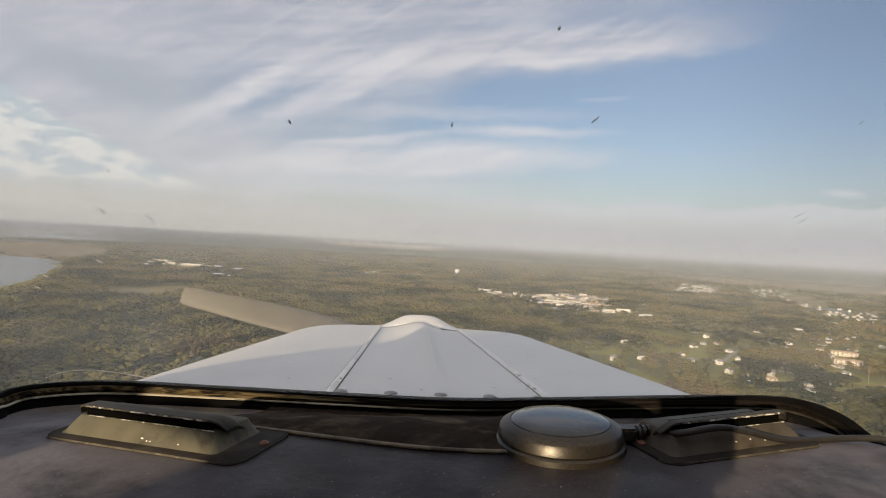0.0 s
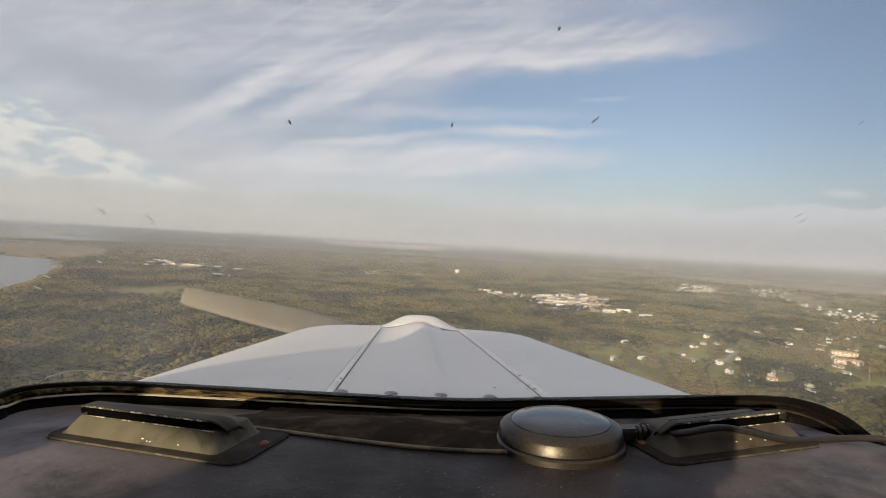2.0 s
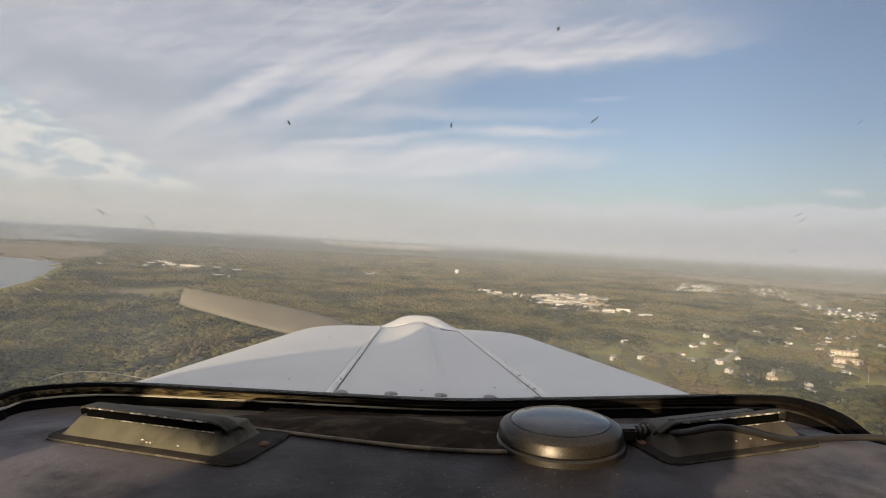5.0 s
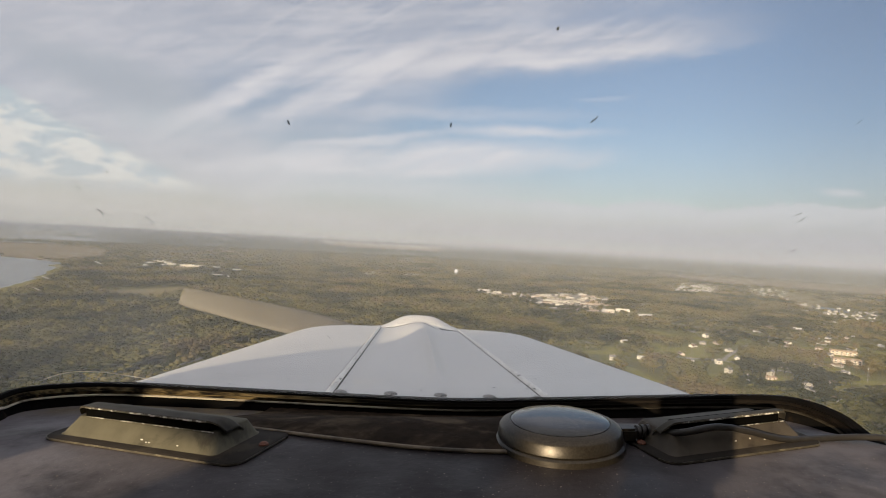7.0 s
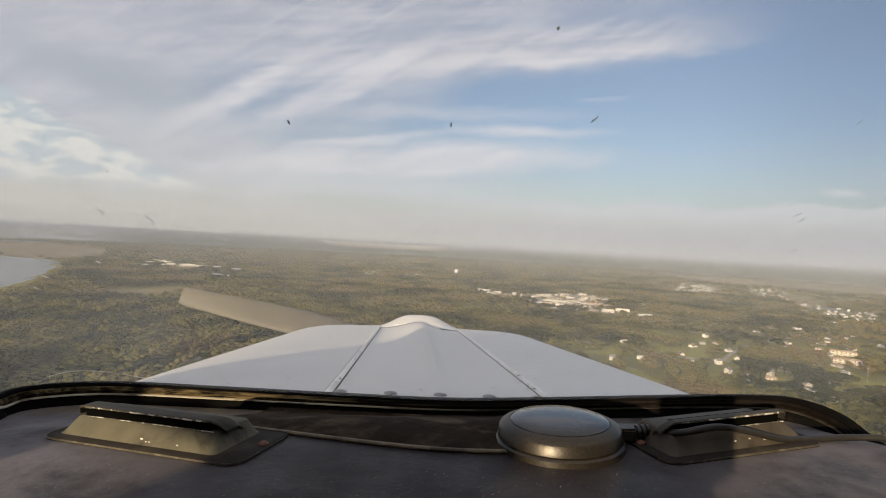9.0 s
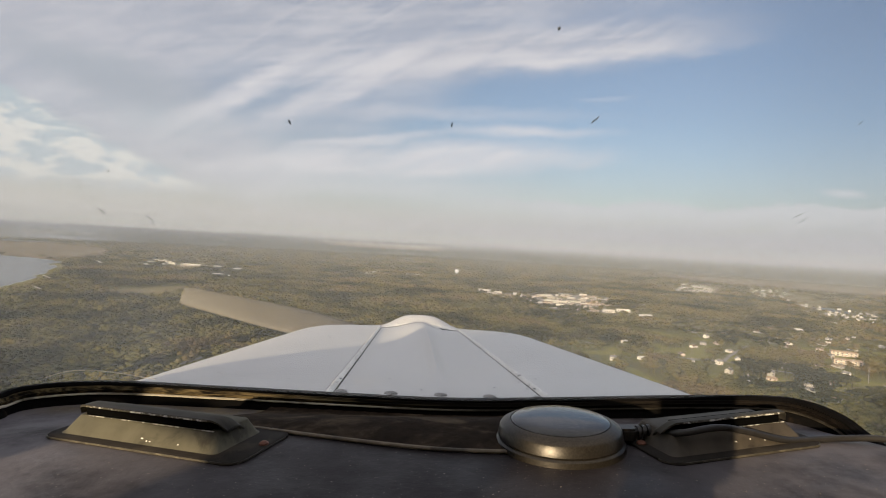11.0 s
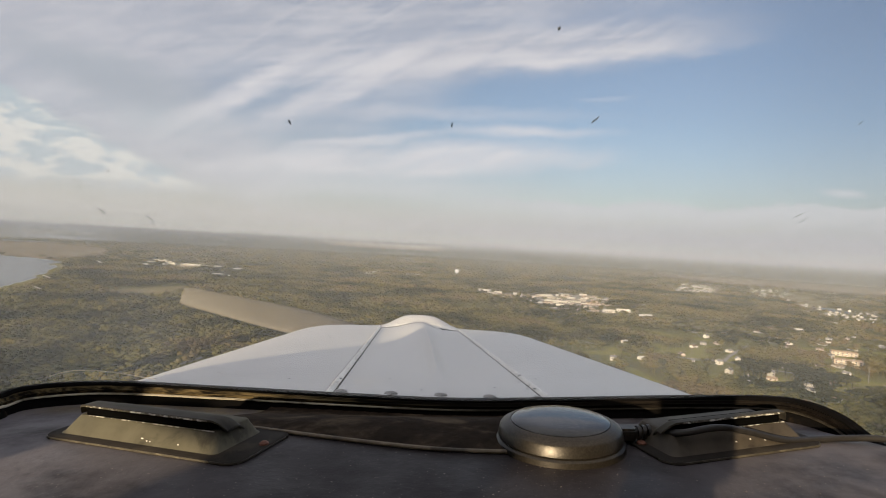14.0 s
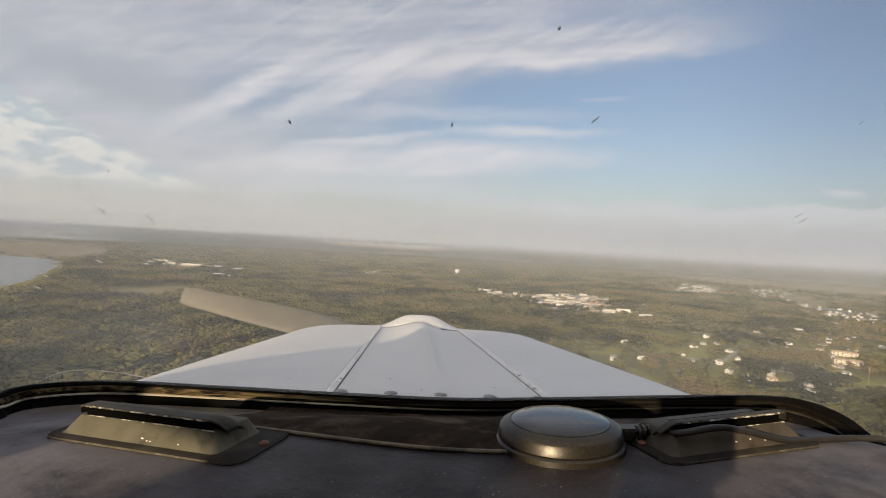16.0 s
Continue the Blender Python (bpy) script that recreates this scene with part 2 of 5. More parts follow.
def backdrop_matter():
    """Glowing picture of far woods and marsh beyond the last of the land, mist painted in."""
    m = bpy.data.materials.new("painted_distance")
    m.use_nodes = True
    n = Nodes(m.node_tree)
    at = n.add("ShaderNodeNewGeometry").outputs["Position"]
    z = n.add("ShaderNodeSeparateXYZ", {0: at}).outputs[2]
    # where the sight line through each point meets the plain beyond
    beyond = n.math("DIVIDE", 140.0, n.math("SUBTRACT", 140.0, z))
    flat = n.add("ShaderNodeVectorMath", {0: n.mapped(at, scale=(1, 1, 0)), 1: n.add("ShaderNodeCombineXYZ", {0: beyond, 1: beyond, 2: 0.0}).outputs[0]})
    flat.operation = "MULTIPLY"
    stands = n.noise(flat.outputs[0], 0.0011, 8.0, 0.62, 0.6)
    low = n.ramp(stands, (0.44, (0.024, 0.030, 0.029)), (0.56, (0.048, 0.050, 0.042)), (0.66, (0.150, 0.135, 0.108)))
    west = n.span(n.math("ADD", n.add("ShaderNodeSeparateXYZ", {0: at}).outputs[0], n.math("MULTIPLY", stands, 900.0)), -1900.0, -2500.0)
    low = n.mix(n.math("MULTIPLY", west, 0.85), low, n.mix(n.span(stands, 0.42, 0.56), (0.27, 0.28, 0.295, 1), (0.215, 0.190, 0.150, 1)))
    # a wide sandy airfield with white roofs, many kilometres away
    xy = n.add("ShaderNodeSeparateXYZ", {0: at})
    side = n.math("DIVIDE", xy.outputs[0], n.math("MAXIMUM", xy.outputs[1], 1.0))
    field = n.math("MULTIPLY", n.span(side, -0.24, -0.18), n.span(n.math("ADD", side, n.math("MULTIPLY", stands, 0.08)), 0.06, 0.02))
    field = n.math("MULTIPLY", field, n.math("MULTIPLY", n.span(n.math("ADD", z, n.math("MULTIPLY", stands, 26.0)), 76.0, 88.0), n.span(z, 116.0, 104.0)))
    low = n.mix(n.math("MULTIPLY", field, 0.8), low, (0.34, 0.275, 0.205, 1))
    roofs = n.span(n.noise(n.mapped(at, scale=(0.035, 0.035, 0.16)), 1.0, 2.0, 0.6), 0.53, 0.60)
    roofs = n.math("MULTIPLY", roofs, n.math("MULTIPLY", n.span(z, 88.0, 94.0), n.span(z, 117.0, 110.0)))
    roofs = n.math("MULTIPLY", roofs, n.math("MULTIPLY", n.span(side, -0.28, -0.22), n.span(side, 0.10, 0.02)))
    low = n.mix(roofs, low, (0.80, 0.74, 0.66, 1))
    # haze is painted into the glow, paler upwards and to the right
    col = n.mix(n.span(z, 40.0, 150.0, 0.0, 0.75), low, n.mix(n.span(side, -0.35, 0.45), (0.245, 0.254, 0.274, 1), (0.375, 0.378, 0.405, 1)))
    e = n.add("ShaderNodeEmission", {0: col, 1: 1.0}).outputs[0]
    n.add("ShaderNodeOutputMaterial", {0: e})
    return m


def pad_matter():
    """Dark vinyl with fine grain and sparse pale grit; both ends paler, part dusty, part painted light."""
    m = bpy.data.materials.new("dark_vinyl")
    m.use_nodes = True
    n = Nodes(m.node_tree)
    at = n.add("ShaderNodeTexCoord").outputs["Object"]
    x = n.add("ShaderNodeSeparateXYZ", {0: at}).outputs[0]
    fine = n.noise(at, 260.0, 6.0, 0.6)
    col = n.mix(n.span(fine, 0.3, 0.7), (0.018, 0.014, 0.0155, 1), (0.0115, 0.0088, 0.010, 1))
    # paler ends: some real dirt, some sun and sky lightness painted in
    dust_glare = n.math("MULTIPLY", n.span(n.noise(at, 22.0, 5.0, 0.65), 0.25, 0.6), n.math("ADD", n.span(x, 0.05, 0.17, 0.06, 0.85), n.span(x, -0.22, -0.03, 1.0, 0.0)))
    col = n.mix(dust_glare, col, (0.138, 0.126, 0.137, 1))
    grime = n.span(n.noise(at, 9.0, 5.0, 0.6, 0.5), 0.58, 0.75, 0.0, 0.5)
    col = n.mix(grime, col, (0.05, 0.038, 0.026, 1))
    # brown-gold strip along the windscreen's foot, painted for the sunlight there
    y = n.add("ShaderNodeSeparateXYZ", {0: at}).outputs[1]
    foot = n.math("MULTIPLY", n.span(y, 0.325, 0.365), n.span(n.noise(at, 40.0, 5.0, 0.65), 0.3, 0.65))
    col = n.mix(n.math("MULTIPLY", foot, n.span(x, -0.14, -0.05, 1.0, 0.1)), col, (0.16, 0.125, 0.07, 1))
    grit = n.span(n.noise(at, 760.0, 2.0, 0.5), 0.68, 0.74)
    col = n.mix(grit, col, (0.24, 0.21, 0.18, 1))
    b = n.add("ShaderNodeBsdfPrincipled", {"Base Color": col, "Specular IOR Level": 0.20,
                                           "Roughness": n.span(n.noise(at, 30.0, 4.0), 0.3, 0.7, 0.42, 0.62),
                                           "Normal": n.add("ShaderNodeBump", {"Strength": 0.5, "Distance": 0.0005, "Height": fine}).outputs[0]})
    n.add("ShaderNodeOutputMaterial", {0: b.outputs[0]})
    return m


PAD = pad_matter()
OLIVE = surface("grey_green_paint", (0.114, 0.106, 0.077), 0.6, grain=0.25, size=60, bump=0.0003, spec=0.14,
                stain=(0.05, 0.045, 0.035), stain_size=35, rough_vary=0.1)
# the same grey-green paint, darkened and browned for the shaded right vent
OLIVE_SHADED = surface("shaded_grey_green_paint", (0.078, 0.066, 0.053), 0.6, spec=0.14, grain=0.3, size=60, bump=0.0003, stain=(0.03, 0.026, 0.022), stain_size=35,
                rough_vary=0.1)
# vent paint made darker, so the hood looks shaded beside the lit housing
HOOD_SHADE = surface("shaded_hood_paint", (0.066, 0.060, 0.049), 0.6, spec=0.12, grain=0.3, size=60, bump=0.0003, stain=(0.03, 0.027, 0.024), stain_size=35, rough_vary=0.1)
CHIPPED = surface("chipped_edge", (0.10, 0.092, 0.07), 0.4, size=120, second=(0.06, 0.055, 0.045), stain=(0.68, 0.66, 0.62),
                  stain_size=230, stain_at=(0.50, 0.54))
BLACK = surface("black_rubber", (0.004, 0.0036, 0.0036), 0.8, grain=0.4, size=90, bump=0.0004, stain=(0.022, 0.015, 0.009),
                stain_size=60, stain_at=(0.55, 0.75), spec=0.04, drawn=(0.15, 1, 1))
# dusty trim; the sun's gold is painted on its left, fading to the right
DUSTY_SUNLIT = surface("dusty_sunlit_trim", (0.008, 0.006, 0.0045), 0.65, grain=0.7, size=420, bump=0.0006, stain=(0.16, 0.12, 0.06),
                stain_size=230, stain_at=(0.40, 0.70), spec=0.05, drawn=(0.03, 1, 1), thins=(-0.10, 0.02, 1.0, 0.0))
BEAD = surface("worn_bead", (0.010, 0.008, 0.006), 0.6, grain=0.5, size=80, spec=0.1, stain=(0.55, 0.49, 0.39), stain_size=60, stain_at=(0.28, 0.55),
               drawn=(0.4, 1, 1), thins=(-0.12, 0.06, 1.0, 0.06))
SHELF = surface("dusty_cover", (0.022, 0.0145, 0.0095), 0.8, grain=0.4, size=180, bump=0.0005, stain=(0.095, 0.070, 0.046), stain_size=26,
                stain_at=(0.44, 0.70), spec=0.05)
FLANGE = surface("dark_flange", (0.030, 0.026, 0.023), 0.7, grain=0.3, size=80, stain=(0.045, 0.038, 0.03), stain_size=30, spec=0.08)
# pale strip that paints the highlight along the flange's edge
EDGE_LIGHT = surface("lit_flange_edge", (0.085, 0.075, 0.055), 0.5, size=90, second=(0.03, 0.026, 0.02), stain=(0.2, 0.18, 0.13), stain_size=120)
GRIT = surface("pale_grit", (0.22, 0.18, 0.14), 0.8, grain=0.3, size=900)
# tan that paints the sunlit strip along the dashboard's crease
LIT_EDGE = surface("sunlit_edge_tan", (0.21, 0.165, 0.115), 0.5, grain=0.5, size=120, stain=(0.05, 0.04, 0.03), stain_size=40)
# black for a solid block that paints the shade inside each vent slot
SLOT_SHADE = surface("slot_shade_black", (0.003, 0.003, 0.003), 1.0, spec=0.0)
RUST = surface("rusty_screw", (0.16, 0.055, 0.03), 0.7, grain=0.5, size=400)
PUCK = surface("satin_dark_plastic", (0.042, 0.036, 0.029), 0.36, metal=0.55, grain=0.45, size=900, bump=0.0001, spec=0.6)
PUCK_TOP = surface("glossy_dark_cap", (0.012, 0.013, 0.015), 0.12, grain=0.2, size=300, spec=0.45, coat=0.15)
CORD = surface("black_cord", (0.02, 0.018, 0.017), 0.45, grain=0.3, size=300)
COWL = surface("white_enamel", (0.575, 0.56, 0.558), 0.42, grain=0.05, size=9, spec=0.4, stain=(0.49, 0.475, 0.475), stain_size=3.5,
               rough_vary=0.08)
SEAM = surface("dirty_seam", (0.88, 0.86, 0.82), 0.5, grain=0.25, size=90, stain=(0.05, 0.045, 0.04), stain_size=70,
               stain_at=(0.58, 0.66))
STEEL = surface("dull_steel", (0.42, 0.42, 0.43), 0.4, metal=0.8, grain=0.3, size=200)
GRIMY = surface("grimy_steel", (0.20, 0.19, 0.18), 0.45, metal=0.5, grain=0.4, size=150, stain=(0.03, 0.027, 0.025), stain_size=160, stain_at=(0.48, 0.6))
BLADE = surface("propeller_paint", (0.112, 0.098, 0.074), 0.6, grain=0.2, size=20, stain=(0.075, 0.066, 0.052), stain_size=6)
LINING = surface("cabin_lining", (0.15, 0.14, 0.13), 0.8, grain=0.2, size=30)


def speck_matter(name, least, most):
    """Dried dirt, thin enough that some light comes through."""
    m = bpy.data.materials.new(name)
    m.use_nodes = True
    n = Nodes(m.node_tree)
    much = n.span(n.noise(n.add("ShaderNodeTexCoord").outputs["Object"], 900.0, 4.0), 0.35, 0.65, least, most)
    b = n.add("ShaderNodeBsdfDiffuse", {0: (0.10, 0.12, 0.125, 1)}).outputs[0]
    clear = n.add("ShaderNodeBsdfTransparent").outputs[0]
    n.add("ShaderNodeOutputMaterial", {0: n.add("ShaderNodeMixShader", {0: much, 1: clear, 2: b}).outputs[0]})
    return m


BUG = speck_matter("dried_speck", 0.40, 0.92)
FAINT = speck_matter("faint_smear", 0.04, 0.36)
WHITE_CHIP = surface("bare_white_chip", (0.75, 0.73, 0.70), 0.5, grain=0.1, size=900)


def scratch_glare_matter():
    """Crazed acrylic standing in for glints and a reflection; scatters daylight passing through."""
    m = bpy.data.materials.new("scratch_glare")
    m.use_nodes = True
    n = Nodes(m.node_tree)
    a = n.add("ShaderNodeBsdfTranslucent", {0: (1.0, 0.93, 0.80, 1)}).outputs[0]
    b = n.add("ShaderNodeBsdfDiffuse", {0: (0.9, 0.9, 0.9, 1)}).outputs[0]
    n.add("ShaderNodeOutputMaterial", {0: n.add("ShaderNodeMixShader", {0: 0.08, 1: a, 2: b}).outputs[0]})
    return m


SCRATCH_GLARE = scratch_glare_matter()
PANE = pane_matter()

SOIL = surface("woodland_floor", (0.138, 0.133, 0.050), 0.95, size=0.09, second=(0.178, 0.166, 0.058), stain=(0.16, 0.13, 0.07),
               stain_size=0.012, stain_at=(0.55, 0.72), spec=0.1)
MARSH = surface("dry_marsh_grass", (0.24, 0.185, 0.115), 0.95, size=0.02, second=(0.17, 0.14, 0.085), stain=(0.11, 0.11, 0.06),
                stain_size=0.006, spec=0.1)
FIELD = surface("dry_field", (0.25, 0.20, 0.11), 0.95, size=0.05, second=(0.18, 0.16, 0.07), stain=(0.13, 0.12, 0.055),
                stain_size=0.015, spec=0.1)
LAWN = surface("mown_grass", (0.20, 0.195, 0.052), 0.95, size=0.09, second=(0.25, 0.22, 0.075), stain=(0.2, 0.165, 0.08),
               stain_size=0.03, spec=0.1)
SEDGE = surface("sedge", (0.16, 0.155, 0.055), 0.95, size=0.06, second=(0.22, 0.19, 0.075), stain=(0.10, 0.10, 0.04), stain_size=0.02, spec=0.1)
SAND = surface("bare_sand", (0.50, 0.42, 0.30), 0.95, size=0.1, second=(0.40, 0.34, 0.24), spec=0.1)
PAVED = surface("pale_paving", (0.30, 0.27, 0.22), 0.9, size=0.08, second=(0.17, 0.165, 0.15), stain=(0.10, 0.11, 0.05), stain_size=0.03)
TARMAC = surface("pale_tarmac", (0.29, 0.27, 0.23), 0.9, grain=0.25, size=0.4)
WATER = surface("river_water", (0.10, 0.11, 0.125), 0.24, grain=0.1, size=0.02, bump=0.25, spec=0.3)
CANOPY = foliage("leaves", ((0.0, (0.042, 0.045, 0.020)), (0.30, (0.096, 0.092, 0.038)), (0.55, (0.151, 0.140, 0.055)),
                            (0.78, (0.184, 0.158, 0.066)), (1.0, (0.170, 0.132, 0.069))), 0.055)
WEATHERED = surface("weathered_pole", (0.42, 0.40, 0.37), 0.8, grain=0.2, size=2)
BARK = surface("bark", (0.10, 0.075, 0.055), 0.9, grain=0.4, size=2)
SIDING = surface("white_siding", (0.64, 0.60, 0.53), 0.7, grain=0.06, size=1.5, vary=0.34)
BRICK = surface("pale_render", (0.56, 0.47, 0.38), 0.8, grain=0.15, size=1.2, vary=0.15)
ROOF_GREY = surface("grey_shingle", (0.23, 0.22, 0.21), 0.85, grain=0.3, size=0.8, vary=0.3)
ROOF_BROWN = surface("brown_shingle", (0.27, 0.20, 0.15), 0.85, grain=0.3, size=0.8, vary=0.3)
ROOF_WHITE = surface("white_roof_sheet", (0.66, 0.63, 0.58), 0.6, grain=0.1, size=0.1, vary=0.1)
DARK_GLASS = surface("dark_window_glass", (0.04, 0.05, 0.06), 0.1, spec=0.8)
DOOR = surface("painted_door", (0.22, 0.12, 0.08), 0.6, vary=0.5)
TANK = surface("white_tank_paint", (0.85, 0.84, 0.82), 0.5, grain=0.05, size=0.2)


# ---- mesh helpers ----
def mesh_of(name, bm, material, smooth=True):
    me = bpy.data.meshes.new(name)
    bmesh.ops.recalc_face_normals(bm, faces=bm.faces)
    bm.to_mesh(me)
    bm.free()
    me.materials.append(material)
    if smooth:
        me.polygons.foreach_set("use_smooth", [True] * len(me.polygons))
        me.set_sharp_from_angle(angle=radians(38))
    return me


def part(name, bm, material, parent, label="", at=None, smooth=True):
    ob = new(name, mesh_of(name, bm, material, smooth))
    ob.parent = parent
    if at is not None:
        ob.matrix_basis = at
    return tagged(ob, label)


def thing(name, at, label, category, group="", kind=""):
    ob = new(name)
    ob.empty_display_size = 0.05
    ob.matrix_basis = at
    return tagged(ob, label, category, group, kind)


def box(sx, sy, sz, at=None, bevel=0.0, bm=None):
    bm = bm or bmesh.new()
    m = (at or Matrix()) @ Matrix.Diagonal((sx, sy, sz, 1))
    vs = bmesh.ops.create_cube(bm, size=1.0, matrix=m)["verts"]
    if bevel:
        es = {e for v in vs for e in v.link_edges}
        bmesh.ops.bevel(bm, geom=list(es), offset=bevel, segments=2, affect="EDGES")
    return bm


def lathe(profile, seg=48):
    """Turn (radius, height) pairs about z."""
    bm = bmesh.new()
    rings = []
    for r, z in profile:
        if r < 1e-6:
            rings.append([bm.verts.new((0, 0, z))] * seg)
        else:
            rings.append([bm.verts.new((r * math.cos(2 * math.pi * i / seg), r * math.sin(2 * math.pi * i / seg), z))
                          for i in range(seg)])
    for a, b in zip(rings, rings[1:]):
        for i in range(seg):
            j = (i + 1) % seg
            vs = list(dict.fromkeys((a[i], a[j], b[j], b[i])))
            if len(vs) > 2:
                bm.faces.new(vs)
    return bm


def sheet(fn, us, vs, thick):
    """A curved plate with thickness from a function (u, v) -> point; it thickens downwards."""
    bm = bmesh.new()
    top = [[bm.verts.new(fn(u, v)) for u in us] for v in vs]
    low = [[bm.verts.new(Vector(p.co) - Vector((0, 0, thick))) for p in row] for row in top]
    nv, nu = len(vs), len(us)
    for j in range(nv - 1):
        for i in range(nu - 1):
            bm.faces.new((top[j][i], top[j][i + 1], top[j + 1][i + 1], top[j + 1][i]))
            bm.faces.new((low[j][i], low[j + 1][i], low[j + 1][i + 1], low[j][i + 1]))
    for j in range(nv - 1):
        for i in (0, nu - 1):
            bm.faces.new((top[j][i], top[j + 1][i], low[j + 1][i], low[j][i]))
    for i in range(nu - 1):
        for j in (0, nv - 1):
            bm.faces.new((top[j][i], top[j][i + 1], low[j][i + 1], low[j][i]))
    return bm


def smooth_path(points, steps=8):
    """A Catmull-Rom curve through points."""
    ps = [Vector(p) for p in points]
    ps = [2 * ps[0] - ps[1], *ps, 2 * ps[-1] - ps[-2]]
    out = []
    for a, b, c, d in zip(ps, ps[1:], ps[2:], ps[3:]):
        for k in range(steps):
            t = k / steps
            out.append(0.5 * ((2 * b) + (c - a) * t + (2 * a - 5 * b + 4 * c - d) * t * t + (3 * b - a - 3 * c + d) * t ** 3))
    out.append(ps[-2])
    return out


def sweep(path, profile, closed=True):
    """Draw a closed profile of (outward, up) along a path; outward is to the left of its way, seen from above."""
    bm = bmesh.new()
    rings = []
    for i, p in enumerate(path):
        d = path[min(i + 1, len(path) - 1)] - path[max(i - 1, 0)]
        d.z = 0
        d.normalize()
        out = Vector((-d.y, d.x, 0))
        rings.append([bm.verts.new(p + out * a + Vector((0, 0, b))) for a, b in profile])
    k = len(profile)
    for a, b in zip(rings, rings[1:]):
        for i in range(k if closed else k - 1):
            bm.faces.new((a[i], a[(i + 1) % k], b[(i + 1) % k], b[i]))
    if closed:
        bm.faces.new(rings[0])
        bm.faces.new(rings[-1])
    return bm


def cord(path, radius, seg=10):
    bm = bmesh.new()
    rings = []
    for i, p in enumerate(path):
        d = (path[min(i + 1, len(path) - 1)] - path[max(i - 1, 0)]).normalized()
        a = d.cross(Vector((0, 0, 1))).normalized()
        b = a.cross(d)
        r = radius(i / (len(path) - 1)) if callable(radius) else radius
        rings.append([bm.verts.new(p + r * (a * math.cos(2 * math.pi * k / seg) + b * math.sin(2 * math.pi * k / seg)))
                      for k in range(seg)])
    for x, y in zip(rings, rings[1:]):
        for k in range(seg):
            bm.faces.new((x[k], x[(k + 1) % seg], y[(k + 1) % seg], y[k]))
    bm.faces.new(rings[0])
    bm.faces.new(rings[-1])
    return bm


def step(x, lo, hi):
    t = min(1.0, max(0.0, (x - lo) / (hi - lo)))
    return t * t * (3 - 2 * t)


# ---- the land ----
LAND = 4900.0


def ground_sheet():
    bm = bmesh.new()
    radii = [0.0, 150, 300, 500, 800, 1200, 1800, 2600, 3600, LAND]
    seg = 96
    rings = []
    for r in radii:
        rings.append([bm.verts.new((r * math.sin(2 * math.pi * i / seg), r * math.cos(2 * math.pi * i / seg), 0))
                      for i in range(seg if r else 1)])
    for i in range(seg):
        bm.faces.new((rings[0][0], rings[1][(i + 1) % seg], rings[1][i]))
    for a, b in zip(rings[1:], rings[2:]):
        for i in range(seg):
            bm.faces.new((a[i], a[(i + 1) % seg], b[(i + 1) % seg], b[i]))
    ob = new("ground", mesh_of("ground", bm, SOIL, False))
    return tagged(ob, "flat wooded lowland with brown-green leaf litter and grass", "ground", kind="structure")


def patch(name, corners, z, material, label, category, kind="structure", wobble=0.0):
    """A flat piece of land with a soft, uneven outline."""
    path = smooth_path([(x, y, 0) for x, y in [*corners, corners[0]]], 6)[:-1]
    bm = bmesh.new()
    vs = []
    for p in path:
        k = noise.noise_vector(p * 0.011) * wobble
        vs.append(bm.verts.new((p.x + k.x, p.y + k.y, z)))
    face = bm.faces.new(vs)
    if face.normal.z < 0:
        face.normal_flip()
    bmesh.ops.triangulate(bm, faces=[face])
    ob = new(name, mesh_of(name, bm, material, False))
    return tagged(ob, label, category, kind=kind)


def ribbon(name, points, width, z, material, label, category="road"):
    path = smooth_path([(x, y, z) for x, y in points], 6)
    h = width / 2
    bm = sweep(path, [(-h, 0), (h, 0), (h + 0.3, -0.15), (-h - 0.3, -0.15)])
    return tagged(new(name, mesh_of(name, bm, material, False)), label, category, kind="structure")


ground_sheet()
RIVER = [(-789, 713), (-869, 1041), (-969, 1255), (-1106, 1494), (-1278, 1739), (-1349, 1871), (-1536, 1959), (-2036, 2036),
    (-3436, 1909), (-4200, 891), (-2800, -382), (-1145, -255)]
MARSHES = [[(-1387, 1935), (-1520, 2400), (-1950, 3050), (-2700, 3500), (-3500, 3000), (-3600, 2150), (-2100, 2090)],
           [(1500, 2900), (2100, 2500), (3300, 2600), (3600, 3200), (2500, 4000), (1400, 3900)]]
FIELDS = [[(-732, 1095), (-687, 1190), (-636, 1286), (-598, 1254), (-579, 1146), (-636, 1075)],
          [(-1044, 1966), (-967, 2087), (-910, 2036), (-897, 1871), (-980, 1896)],
          [(1152, 1693), (1273, 1960), (1565, 2367), (1604, 2291), (1387, 1884), (1228, 1693)]]
LAWNS = [[(382, 720), (433, 767), (448, 745), (425, 699)], [(444, 596), (501, 619), (473, 568), (414, 535), (405, 560)],
    [(261, 751), (382, 815), (439, 840), (420, 776), (331, 713)], [(300, 636), (360, 640), (392, 611), (360, 575), (310, 590)],
    [(535, 815), (598, 878), (662, 865), (611, 776)], [(-274, 509), (-153, 611), (-76, 662), (-115, 547), (-216, 458)]]
LOTS = np.random.default_rng(21)
for _ in range(46):
    a = radians(LOTS.uniform(13, 43))
    d = LOTS.uniform(460, 1300)
    cx, cy, w, h, turn = d * math.sin(a), d * math.cos(a), LOTS.uniform(9, 20), LOTS.uniform(22, 48), LOTS.uniform(0, 3.1)
    LAWNS.append([(cx + w * math.cos(q) * math.cos(turn) - h * math.sin(q) * math.sin(turn),
                   cy + w * math.cos(q) * math.sin(turn) + h * math.sin(q) * math.cos(turn)) for q in (0, 1.0, 2.2, 3.1, 4.3, 5.3)])
FAR_WATER = [(-3500, 3150), (-2500, 3900), (-2350, 3760), (-3400, 2900)]
